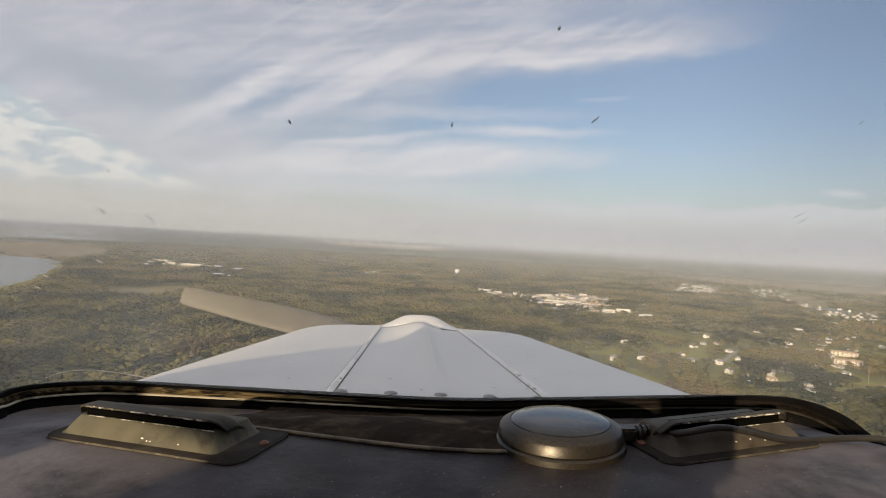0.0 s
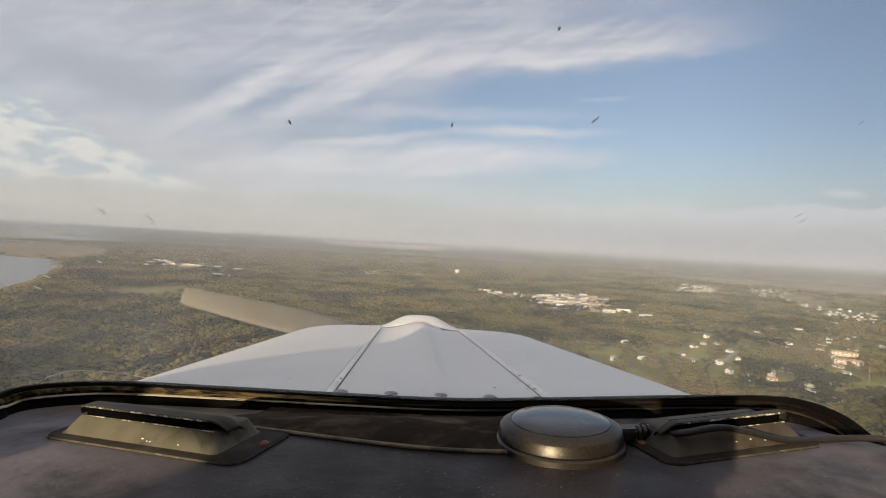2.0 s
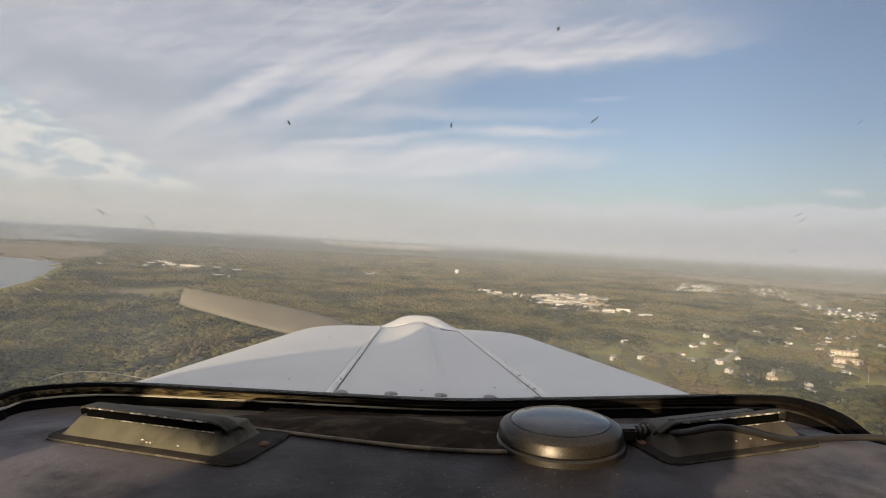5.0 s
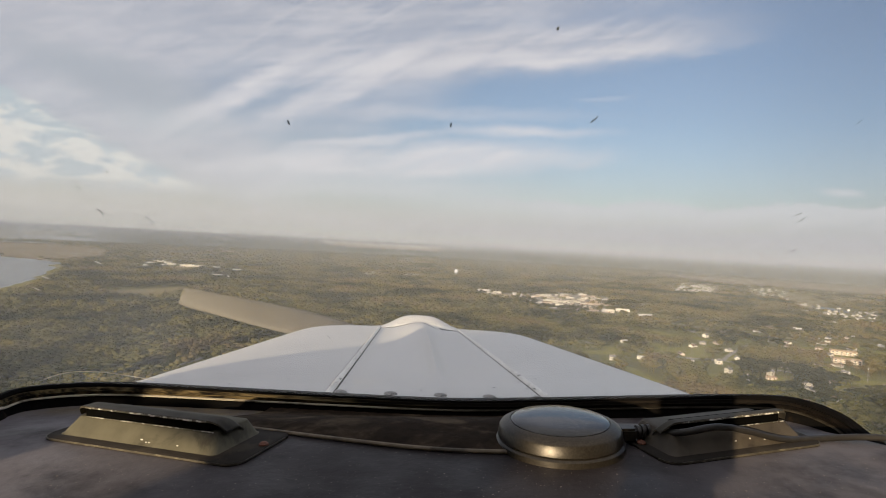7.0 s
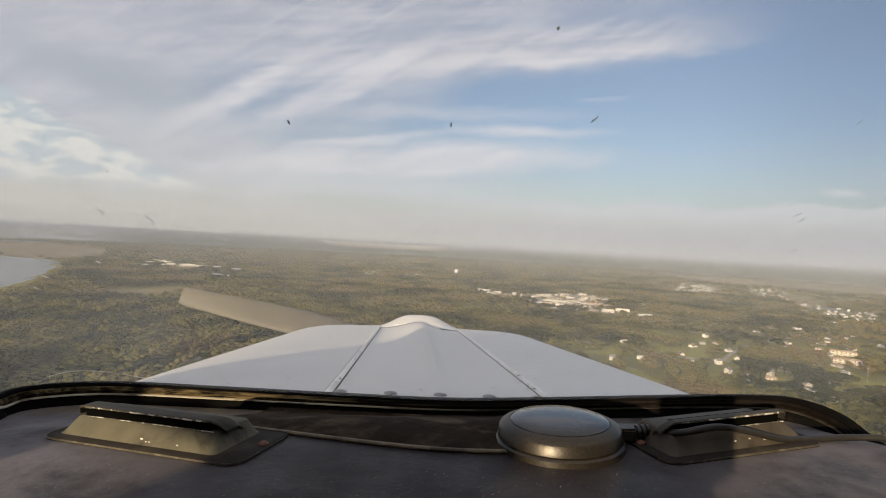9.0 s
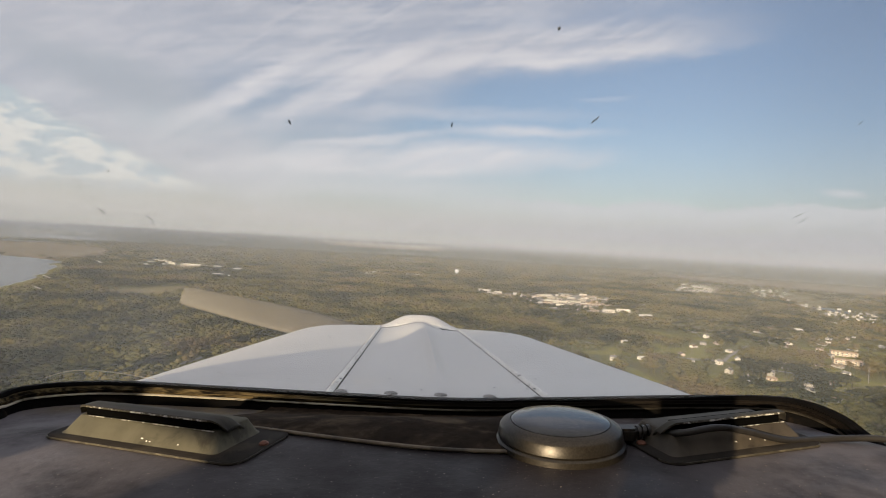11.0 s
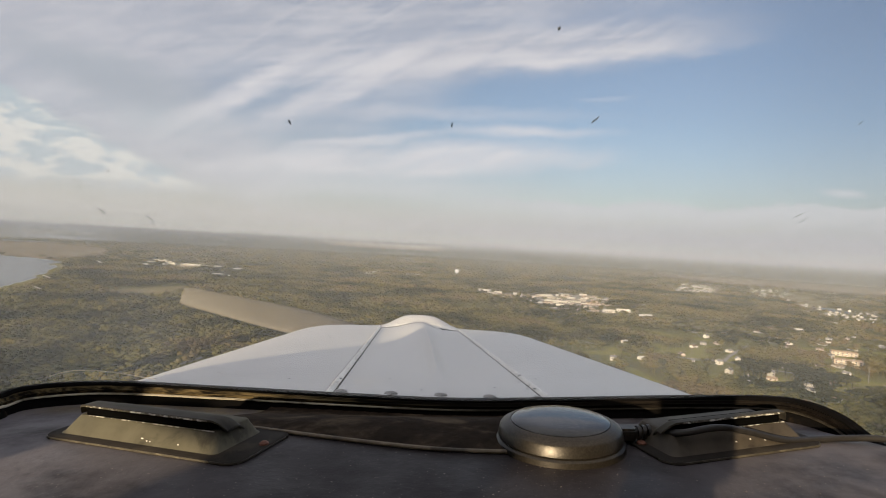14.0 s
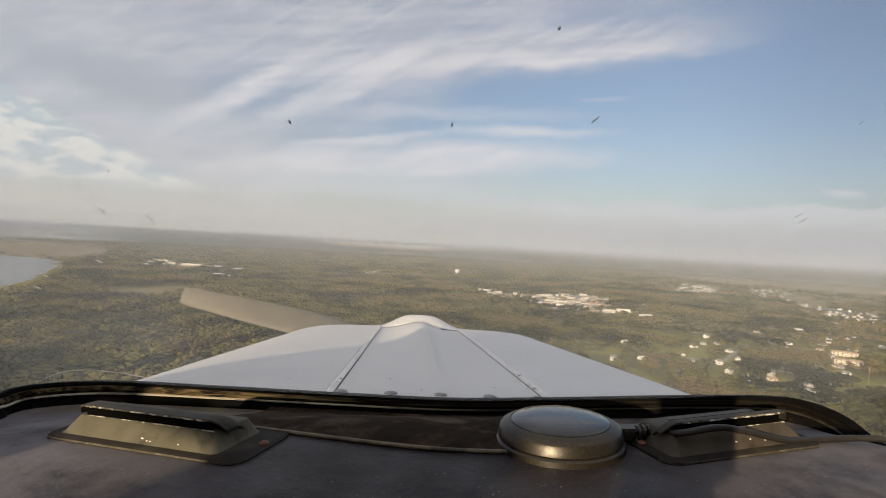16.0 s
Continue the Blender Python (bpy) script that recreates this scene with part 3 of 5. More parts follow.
LAKE = [(1184, 1578), (1209, 1718), (1254, 1744), (1260, 1642), (1222, 1540)]
PLAZA = [(115, 1597), (242, 1432), (261, 1254), (369, 1228), (433, 1375), (535, 1642), (395, 1693), (293, 1578)]

BANK = [(x + 48, y - 26) for x, y in RIVER[:7]] + RIVER[7:]
patch("river_bank", BANK, 0.16, SEDGE, "strip of yellow-green sedge along the river", "bank", wobble=40)
patch("river", RIVER, 0.3, WATER, "wide calm grey tidal river with a curved bank", "river", wobble=40)
patch("river.001", FAR_WATER, 0.4, WATER, "distant pale reach of the tidal river", "river", wobble=60)
patch("lake", LAKE, 0.3, WATER, "small pond among white houses", "lake", wobble=10)
for m in MARSHES:
    patch("marsh", m, 0.2, MARSH, "tan tidal marsh of dry grass", "marsh", wobble=90)
for m in FIELDS:
    patch("field", m, 0.25, FIELD, "dry straw-coloured field cleared among woods", "field", wobble=20)
for k, m in enumerate(LAWNS):
    patch("lawn", m, 0.12 + 0.012 * k, LAWN, "sunlit mown grass between trees", "lawn", wobble=10)
patch("parking_lot", PLAZA, 0.28, PAVED, "pale bright lot round the shopping centre", "parking lot", wobble=15)
patch("sand_lot", [(-1018, 1985), (-974, 2068), (-935, 2023), (-961, 1934)], 0.4, SAND, "bare pale sandy lot by a low building",
      "lot", wobble=10)

ROADS = [[(229, 815), (270, 764), (341, 732), (392, 722), (425, 690), (509, 636), (598, 598)], [(392, 722), (435, 779),
    (509, 865)], [(458, 713), (505, 669), (515, 631), (524, 585)],
    [(-176, 764), (-235, 658), (-262, 560), (-274, 484)], [(107, 1532), (242, 1400), (420, 1184), (535, 1018), (585, 891)]]
for m in ROADS:
    ribbon("road", m, 5.5, 0.45, TARMAC, "narrow pale road between trees")

HOUSES = [(293, 829, 20), (333, 860, -15), (372, 848, 5), (397, 822, 40), (429, 854, -25), (274, 706, 10), (288, 635, 60),
    (375, 701, 8), (442, 799, 15), (462, 729, -20), (428, 691, 70), (412, 649, 35), (398, 625, -10), (463, 700, 25),
    (529, 787, 0), (555, 801, 50), (625, 863, -30), (521, 720, 12), (428, 606, 80), (412, 582, -35), (406, 568, 5),
    (415, 545, 45), (653, 780, 18), (616, 725, -5), (360, 649, 30), (230, 689, -12), (466, 621, 22), (363, 612, 65)]


# open ground, where no wood stands
def inside(x, y, corners):
    px, py = np.array(corners, float).T
    hit = np.zeros(len(x), bool)
    for i in range(len(px)):
        a, b = i - 1, i
        cut = (py[a] > y) != (py[b] > y)
        hit ^= cut & (x < (px[b] - px[a]) * (y - py[a]) / (py[b] - py[a] + 1e-12) + px[a])
    return hit


def near_line(x, y, points, far):
    hit = np.zeros(len(x), bool)
    for (ax, ay), (bx, by) in zip(points, points[1:]):
        dx, dy = bx - ax, by - ay
        t = np.clip(((x - ax) * dx + (y - ay) * dy) / (dx * dx + dy * dy), 0, 1)
        hit |= np.hypot(x - ax - t * dx, y - ay - t * dy) < far
    return hit


ESTATES = [  # corners, rows' spacing, share kept
    ([(878, 1985), (1005, 1960), (1387, 2609), (1222, 2698)], 30.0, 0.8),
    ([(1145, 1909), (1285, 1960), (1693, 2584), (1515, 2622)], 48.0, 0.6),
    ([(1031, 1476), (1196, 1769), (1285, 1769), (1285, 1540), (1069, 1254), (993, 1285)], 33.0, 0.65)]


SHOPS = [(118, 1600, 46, 18, 6, -34), (152, 1558, 44, 18, 6, -40), (190, 1512, 50, 18, 6, -44), (136, 1640, 40, 18, 6, -30), (173, 1464, 52, 20, 6, -35), (214, 1436, 60, 20, 6, -8), (302, 1559, 34, 22, 7, 0),
         (392, 1655, 44, 24, 6, -4), (448, 1606, 36, 18, 6, 8), (295, 1405, 40, 26, 8, -6), (355, 1436, 52, 28, 9, 4),
         (405, 1394, 38, 24, 7, 10), (285, 1277, 30, 16, 6, -12), (353, 1308, 46, 24, 8, 6), (325, 1247, 26, 14, 5, 0)]
BLOCKS = [(397, 1241, 26, 5), (442, 1271, 30, -5), (554, 1451, 30, 20), (461, 1181, 36, 12), (734, 1083, 24, -20), (920, 1241, 22, 10),
          (1917, 2596, 50, 0), (-1102, 1936, 75, 5), (-1061, 2045, 60, 0), (-1161, 2203, 75, 0), (-980, 2036, 50, -8), (-940, 2010, 60, 4),
          (-860, 1990, 80, -3), (-1560, 3573, 60, 0), (-1500, 3700, 80, 0), (-1430, 3650, 60, 0), (-820, 2454, 50, 0), (-769, 2460, 40, 5),
          (-378, 2061, 50, 0), (-340, 2138, 40, 0), (-290, 2108, 56, 0), (-269, 2208, 40, 0), (-196, 2119, 30, 0), (-131, 2179, 110, -2),
          (126, 1994, 70, 15)]
FLATS = [(633, 822), (586, 753)]
# more houses scattered through the town
TOWN = [(300, 500), (520, 440), (900, 760), (1000, 1050), (760, 1150), (420, 960), (330, 800)]
TOWN_LUCK = np.random.default_rng(9)
for _ in range(110):
    hx, hy = TOWN_LUCK.uniform(330, 1000), TOWN_LUCK.uniform(440, 1150)
    if inside(np.array([hx]), np.array([hy]), TOWN)[0] and all(math.hypot(hx - a, hy - b) > 26 for a, b, _ in HOUSES) \
            and all(math.hypot(hx - a, hy - b) > 36 for a, b in FLATS):
        HOUSES.append((hx, hy, TOWN_LUCK.uniform(0, 180)))


def wooded(x, y, rng):
    keep = np.ones(len(x), bool)
    for bx, by, w, *_ in (*BLOCKS, *SHOPS[:4], *((a, b, 46) for a, b in FLATS)):
        far = math.hypot(bx, by)
        keep &= ~near_line(x, y, [(bx, by), (bx * (1 - 45 / far), by * (1 - 45 / far))], w * 0.42 + 6)
    out = np.hypot(x, y)
    for m in (RIVER, BANK, FAR_WATER, LAKE, *MARSHES, *FIELDS):
        keep &= ~inside(x, y, m)
    for m in LAWNS:
        keep &= ~inside(x, y, m) | (rng.random(len(x)) < 0.06)
    for m, clear in ((FIELDS[0], 90), (FIELDS[1], 110), (FIELDS[2], 60), (LAKE, 60), (RIVER, 25)):
        keep &= ~inside(x * (1 + clear / out), y * (1 + clear / out), m)
    keep &= ~inside(x, y, PLAZA) | (rng.random(len(x)) < 0.07)
    for m in ROADS:
        keep &= ~near_line(x, y, m, 12.0)
    for hx, hy, _ in HOUSES:
        keep &= np.hypot(x - hx + 2, y - hy + 8) > 10.0
    for m, _, _ in ESTATES:
        keep &= ~inside(x, y, m) | (rng.random(len(x)) < 0.07)
    return keep


# ---- woods ----
def crown_template(rng, sub, leaves, trunk):
    """A crown of several ragged lumps with loose clumps of leaves round them, on a tapered trunk with limbs."""
    bm = bmesh.new()
    flat = rng.uniform(0.75, 1.2)
    lumps = [(Vector((0, 0, -0.1)), rng.uniform(0.50, 0.62))]
    for k in range(sub):
        a = 6.28 * (k + rng.uniform(-0.3, 0.3)) / max(1, sub)
        lumps.append((Vector((math.cos(a), math.sin(a), rng.uniform(-0.5, 0.85))) * rng.uniform(0.40, 0.78), rng.uniform(0.24, 0.46)))
    for c, r in lumps:
        made = bmesh.ops.create_icosphere(bm, subdivisions=1, radius=1.0)["verts"]
        for v in made:
            d = v.co.normalized()
            k = r * rng.uniform(0.68, 1.30)
            v.co = Vector((c.x + d.x * k, c.y + d.y * k, (c.z + d.z * k * (1.0 if d.z > 0 else 0.7)) * flat))
    for _ in range(leaves):
        c, r = lumps[int(rng.integers(0, len(lumps)))]
        d = Vector(rng.normal(size=3)).normalized()
        if d.z < -0.3:
            d.z = -d.z
        p = c + d * r * rng.uniform(0.9, 1.35)
        p.z *= flat
        a = Vector(rng.normal(size=3)).normalized() * rng.uniform(0.07, 0.17)
        b = a.cross(d + Vector(rng.normal(size=3)) * 0.5).normalized() * rng.uniform(0.06, 0.14)
        bm.faces.new([bm.verts.new(p + q) for q in (-a, -b * 0.8, a, b)])
    if trunk:
        for base, tip, r in ((Vector((0, 0, -2.0)), Vector((0, 0, 0.1)), 0.09), (Vector((0, 0, -0.9)), Vector((0.6, 0.1, 0.0)), 0.045),
                             (Vector((0, 0, -0.8)), Vector((-0.5, 0.35, 0.1)), 0.045)):
            ring = [(math.cos(i * 2.094), math.sin(i * 2.094), 0) for i in range(3)]
            lo = [bm.verts.new(base + Vector(q) * r) for q in ring]
            hi = [bm.verts.new(tip + Vector(q) * r * 0.4) for q in ring]
            for i in range(3):
                bm.faces.new((lo[i], lo[(i + 1) % 3], hi[(i + 1) % 3], hi[i]))
    bmesh.ops.triangulate(bm, faces=bm.faces[:])
    bm.verts.index_update()
    co = np.array([v.co[:] for v in bm.verts])
    tri = np.array([[v.index for v in f.verts] for f in bm.faces])
    bm.free()
    return co, tri


def wood(name, x, y, wide, tall, templates, rng, label):
    cos, tris, base = [], [], 0
    pick = rng.integers(0, len(templates), len(x))
    for k, (co, tri) in enumerate(templates):
        i = np.nonzero(pick == k)[0]
        turn = rng.uniform(0, 2 * math.pi, len(i))
        c, s = np.cos(turn)[:, None], np.sin(turn)[:, None]
        w, h = wide[i][:, None], tall[i][:, None]
        px = x[i][:, None] + w * (c * co[:, 0] - s * co[:, 1])
        py = y[i][:, None] + w * (s * co[:, 0] + c * co[:, 1])
        pz = np.maximum(h * (0.70 + np.where(co[:, 2] > 0, 0.34, 0.55) * co[:, 2]), 0.0)
        cos.append(np.stack((px, py, pz), -1).reshape(-1, 3))
        tris.append((tri[None] + (base + np.arange(len(i)) * len(co))[:, None, None]).reshape(-1, 3))
        base += len(i) * len(co)
    co, tri = np.concatenate(cos), np.concatenate(tris)
    me = bpy.data.meshes.new(name)
    me.vertices.add(len(co))
    me.vertices.foreach_set("co", co.ravel())
    me.loops.add(tri.size)
    me.loops.foreach_set("vertex_index", tri.ravel().astype(np.int32))
    me.polygons.add(len(tri))
    me.polygons.foreach_set("loop_start", np.arange(0, tri.size, 3, dtype=np.int32))
    me.update(calc_edges=True)
    me.materials.append(CANOPY)
    return tagged(new(name, me), label, "woods", kind="stuff")


def scatter(r0, r1, cell, spread, rng, thin):
    """Places on a shaken grid between two distances ahead, within a sector."""
    g = np.arange(-r1, r1, cell)
    x, y = (a.ravel() for a in np.meshgrid(g, g))
    x, y = x + rng.uniform(-0.45, 0.45, len(x)) * cell, y + rng.uniform(-0.45, 0.45, len(y)) * cell
    r, a = np.hypot(x, y), np.degrees(np.arctan2(x, y))
    ok = (r >= r0) & (r < r1) & (np.abs(a) < spread)
    x, y = x[ok], y[ok]
    ok = wooded(x, y, rng)
    if thin:
        glade = np.array([noise.noise((p * 0.009, q * 0.009, 3.3)) for p, q in zip(x, y)])
        town = np.clip((np.degrees(np.arctan2(x, y)) - 6) / 14, 0, 1)
        ok &= glade + rng.uniform(-0.25, 0.25, len(x)) < 0.40 - 0.27 * town * (np.hypot(x, y) < 1400)
    return x[ok], y[ok]


rng = np.random.default_rng(7)
NEAR_TREES = [crown_template(rng, 5 + k % 4, 36, True) for k in range(14)]
MID_TREES = [crown_template(rng, 2, 6, False) for _ in range(9)]
FAR_TREES = [crown_template(rng, 0, 0, False) for _ in range(4)]
x, y = scatter(360, 1000, 10.4, 48, rng, True)
wood("woods_near", x, y, 5.0 + 7.4 * rng.random(len(x)) ** 1.2, rng.uniform(10.5, 17.5, len(x)), NEAR_TREES, rng,
     "dense mixed wood with olive and rusty autumn crowns")
x, y = scatter(1000, 2300, 13.4, 48, rng, True)
wood("woods_middle", x, y, rng.uniform(5.6, 11.5, len(x)), rng.uniform(9, 19, len(x)), MID_TREES, rng,
     "olive-brown woods seen across the plain")
x, y = scatter(2300, 4850, 28, 54, rng, False)
wood("woods_far", x, y, rng.uniform(15, 25, len(x)), rng.uniform(9, 19, len(x)), FAR_TREES, rng,
     "far woods fading into the haze")

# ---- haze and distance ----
# upright curved sheets stand in for hazy air; farther ones are tinted bluer
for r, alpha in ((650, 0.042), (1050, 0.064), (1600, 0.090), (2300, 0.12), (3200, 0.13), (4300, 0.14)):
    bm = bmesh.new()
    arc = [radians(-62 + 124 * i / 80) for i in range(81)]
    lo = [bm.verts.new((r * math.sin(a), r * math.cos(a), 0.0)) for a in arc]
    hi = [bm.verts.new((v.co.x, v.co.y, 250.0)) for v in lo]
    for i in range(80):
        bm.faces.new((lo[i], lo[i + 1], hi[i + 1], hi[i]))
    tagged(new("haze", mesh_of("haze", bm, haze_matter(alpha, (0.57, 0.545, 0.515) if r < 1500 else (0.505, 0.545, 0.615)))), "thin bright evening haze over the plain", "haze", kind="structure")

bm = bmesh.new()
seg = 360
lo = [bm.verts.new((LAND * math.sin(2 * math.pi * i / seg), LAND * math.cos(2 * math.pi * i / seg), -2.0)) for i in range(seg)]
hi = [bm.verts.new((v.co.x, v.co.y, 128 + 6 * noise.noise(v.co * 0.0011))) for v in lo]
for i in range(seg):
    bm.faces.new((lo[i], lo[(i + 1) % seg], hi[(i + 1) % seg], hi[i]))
tagged(new("backdrop", mesh_of("backdrop", bm, backdrop_matter())), "glowing painted backdrop of misty far woods and marsh at the horizon", "backdrop",
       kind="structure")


# ---- buildings ----
def gable(w, d, h, rise, over=0.5):
    """A pitched roof with eaves and thickness, ridge along x."""
    bm = bmesh.new()
    a, b = w / 2 + over, d / 2 + over
    t = 0.25
    prof = [(-b, h - 0.15), (0, h + rise), (b, h - 0.15), (b, h - 0.15 + t), (0, h + rise + t), (-b, h - 0.15 + t)]
    ends = [[bm.verts.new((s * a, y, z)) for y, z in prof] for s in (-1, 1)]
    for i in range(6):
        bm.faces.new((ends[0][i], ends[0][(i + 1) % 6], ends[1][(i + 1) % 6], ends[1][i]))
    for e in ends:
        bm.faces.new((e[0], e[1], e[4], e[5]))
        bm.faces.new((e[1], e[2], e[3], e[4]))
    return bm


def gable_walls(w, d, h, rise):
    bm = bmesh.new()
    prof = [(-d / 2, 0), (d / 2, 0), (d / 2, h), (0, h + rise * 0.93), (-d / 2, h)]
    ends = [[bm.verts.new((s * w / 2, y, z)) for y, z in prof] for s in (-1, 1)]
    for i in range(5):
        bm.faces.new((ends[0][i], ends[0][(i + 1) % 5], ends[1][(i + 1) % 5], ends[1][i]))
    for e in ends:
        bm.faces.new(e)
    return bm


def make_house(w, d, h, rise, wall, roof, label, garage=False):
    ob = thing("house", pose(0, 0, -900), label, "house", "houses among the trees")
    part("wall", gable_walls(w, d, h, rise), wall, ob, smooth=False)
    top = part("roof", gable(w, d, h, rise), roof, ob, smooth=False)
    part("chimney", box(0.9, 0.9, 1.8, pose(w * 0.25, d * 0.12, h + rise)), BRICK, top, smooth=False)
    n = max(2, int(w / 3.5))
    for side in (-1, 1):
        for i in range(n):
            px = (i + 0.5) / n * w - w / 2
            if side < 0 and i == n // 2:
                part("door", box(1.1, 0.12, 2.1, pose(px, side * d / 2, 1.05)), DOOR, ob, smooth=False)
            else:
                part("window", box(1.3, 0.10, 1.4, pose(px, side * d / 2, h * 0.55)), DARK_GLASS, ob, smooth=False)
    if garage:
        part("garage", gable_walls(5, 6, 2.5, 1.2), wall, ob, at=pose(w / 2 + 2.5, -1, 0), smooth=False)
        part("roof", gable(5, 6, 2.5, 1.2, 0.3), roof, ob, at=pose(w / 2 + 2.5, -1, 0), smooth=False)
    return ob


KINDS = [make_house(9, 6.4, 2.6, 1.9, SIDING, ROOF_GREY, "white-sided house with a grey shingle gable roof among trees"),
         make_house(9.5, 6.2, 2.5, 1.9, SIDING, ROOF_BROWN, "white house with a brown roof and attached garage", True),
         make_house(7.5, 6.5, 4.6, 2.1, SIDING, ROOF_GREY, "two-storey white house with a steep grey roof"),
         make_house(10, 6, 2.5, 1.8, BRICK, ROOF_BROWN, "pale rendered bungalow with a brown roof"),
         make_house(9.5, 6.5, 2.6, 1.7, SIDING, ROOF_WHITE, "white house with a bright pale roof in the sun")]
pick = np.random.default_rng(3)
for hx, hy, turn in HOUSES:
    copy_thing(KINDS[int(pick.integers(0, 5))], pose(hx, hy, 0, 0, 0, turn))


def estate(corners, gap, share, group):
    pts = np.array(corners, float)
    gx, gy = np.meshgrid(np.arange(pts[:, 0].min(), pts[:, 0].max(), gap * 0.7), np.arange(pts[:, 1].min(), pts[:, 1].max(), gap * 1.2))
    gx, gy = gx.ravel(), gy.ravel()
    ok = inside(gx, gy, corners) & ~inside(gx, gy, LAKE) & (pick.random(len(gx)) < share)
    for px, py in zip(gx[ok], gy[ok]):
        ob = copy_thing(KINDS[int(pick.choice([0, 2, 2, 4]))], pose(px + pick.uniform(-11, 11), py + pick.uniform(-17, 17), 0, 0, 0,
                                                                    float(pick.choice([0, 90])) + pick.uniform(-35, 35)))
        tagged(ob, group=group)


for k, (c, gap, share) in enumerate(ESTATES):
    estate(c, gap, share, "white houses of the far estates")
for k in KINDS:
    for o in (*k.children_recursive, k):
        bpy.data.objects.remove(o)


def flat_block(w, d, h, wall, roof, label, category, storeys=1, name="building"):
    """A flat-roofed building with a parapet, storeys of windows and a door."""
    ob = thing(name, pose(0, 0, 0), label, category)
    part("wall", box(w, d, h, pose(0, 0, h / 2)), wall, ob, smooth=False)
    bm = box(w + 0.4, d + 0.4, 0.35, pose(0, 0, h + 0.175))
    for sx, sy, cx, cy in ((w + 0.5, 0.4, 0, d / 2), (w + 0.5, 0.4, 0, -d / 2), (0.4, d - 0.4, w / 2, 0), (0.4, d - 0.4, -w / 2, 0)):
        box(sx, sy, 0.9, pose(cx, cy, h + 0.8), bm=bm)
    part("roof", bm, roof, ob, smooth=False)
    part("roof_unit", box(2.4, 2.0, 1.4, pose(w * 0.2, 0, h + 1.05)), STEEL, ob, smooth=False)
    n = max(2, int(w / 5))
    for s in range(storeys):
        for i in range(n):
            px = (i + 0.5) / n * w - w / 2
            pz = (s + 0.55) * h / storeys
            part("window", box(2.2, 0.14, min(1.6, 0.5 * h / storeys), pose(px, -d / 2, pz)), DARK_GLASS, ob, smooth=False)
    part("door", box(2.0, 0.16, 2.3, pose(w * 0.04, -d / 2 - 0.02, 1.15)), DOOR, ob, smooth=False)
    return ob


def put(ob, x, y, turn, group=""):
    ob.matrix_basis = pose(x, y, 0, 0, 0, turn)
    return tagged(ob, group=group)


for k, (sx, sy, w, d, h, turn) in enumerate(SHOPS):
    roof, tint = ((ROOF_WHITE, "white"), (ROOF_GREY, "grey"), (ROOF_BROWN, "brown"))[k % 3]
    put(flat_block(w * 0.95, d * 0.8, h * 0.62, BRICK if k % 3 == 2 else SIDING, roof,
                   "low commercial building with a flat " + tint + " roof", "building"), sx, sy, turn, "shopping centre")
taken = [(a, b) for a, b, *_ in SHOPS]
for _ in range(170):
    sx, sy = pick.uniform(150, 540), pick.uniform(1230, 1680)
    if inside(np.array([sx]), np.array([sy]), PLAZA)[0] and all(math.hypot(sx - a, sy - b) > 24 for a, b in taken):
        taken.append((sx, sy))
        roof, tint = ((ROOF_WHITE, "white"), (ROOF_BROWN, "brown"), (ROOF_GREY, "grey"))[int(pick.integers(0, 3))]
        put(flat_block(pick.uniform(9, 26), pick.uniform(7, 14), pick.uniform(3.2, 5.2), BRICK if tint == "brown" else SIDING, roof,
                       "small shop with a flat " + tint + " roof in a paved lot", "building"), sx, sy, pick.uniform(-20, 20), "shopping centre")
for sx, sy, w, turn in BLOCKS:
    put(flat_block(w, 14, 5, SIDING, ROOF_WHITE, "long low white building standing among far trees", "building"), sx, sy, turn,
        "scattered low buildings")

def apartment_block():
    ob = flat_block(34, 11, 6.2, BRICK, ROOF_BROWN, "two-storey pale apartment house with rows of balconies", "apartment house",
                    2, "apartment_house")
    for s in range(2):
        for i in range(6):
            b = part("balcony", box(3.0, 1.4, 0.16, pose(-14 + i * 5.6, -6.2, 0.35 + s * 3.0)), SIDING, ob, smooth=False)
            part("railing", box(3.0, 0.08, 0.9, pose(-14 + i * 5.6, -6.86, 0.9 + s * 3.0)), SIDING, b, smooth=False)
    return ob


first = put(apartment_block(), *FLATS[0], -25, "apartment houses")
copy_thing(first, pose(*FLATS[1], 0, 0, 0, -25))


def water_tower(x, y):
    ob = thing("water_tower", pose(x, y, 0), "white ball-shaped water tower above the trees", "water tower")
    part("tank", lathe([(0.0, 15), (4.1, 15.7), (7.3, 18.9), (8.4, 23), (7.3, 27.1), (4.2, 30.3), (0, 31.4)], 32), TANK, ob)
    part("stem", lathe([(4.2, 0), (2.6, 3), (2.0, 8), (2.0, 13), (3.4, 16.2)], 24), TANK, ob)


water_tower(66, 2319)


def utility_pole(x, y, tall):
    ob = thing("utility_pole", pose(x, y, 0, 0, 0, 70), "tall pale utility pole with cross arms above the trees", "pole",
               "line of utility poles")
    part("pole", lathe([(0.24, 0), (0.22, 2), (0.15, tall), (0.0, tall + 0.1)], 12), WEATHERED, ob)
    for z in (tall - 1.2, tall - 3.4):
        arm = part("cross_arm", box(3.6, 0.22, 0.26, pose(0, 0, z)), BARK, ob, smooth=False)
        for q in (-1.6, -0.8, 0.8, 1.6):
            part("insulator", lathe([(0.0, z + 0.13), (0.12, z + 0.13), (0.07, z + 0.3), (0.12, z + 0.45), (0.0, z + 0.5)], 8), TANK, arm, at=pose(q, 0, 0))


for px, py, tall in ((518, 674, 22), (520, 634, 19), (536, 853, 21), (546, 762, 17)):
    utility_pole(px, py, tall)

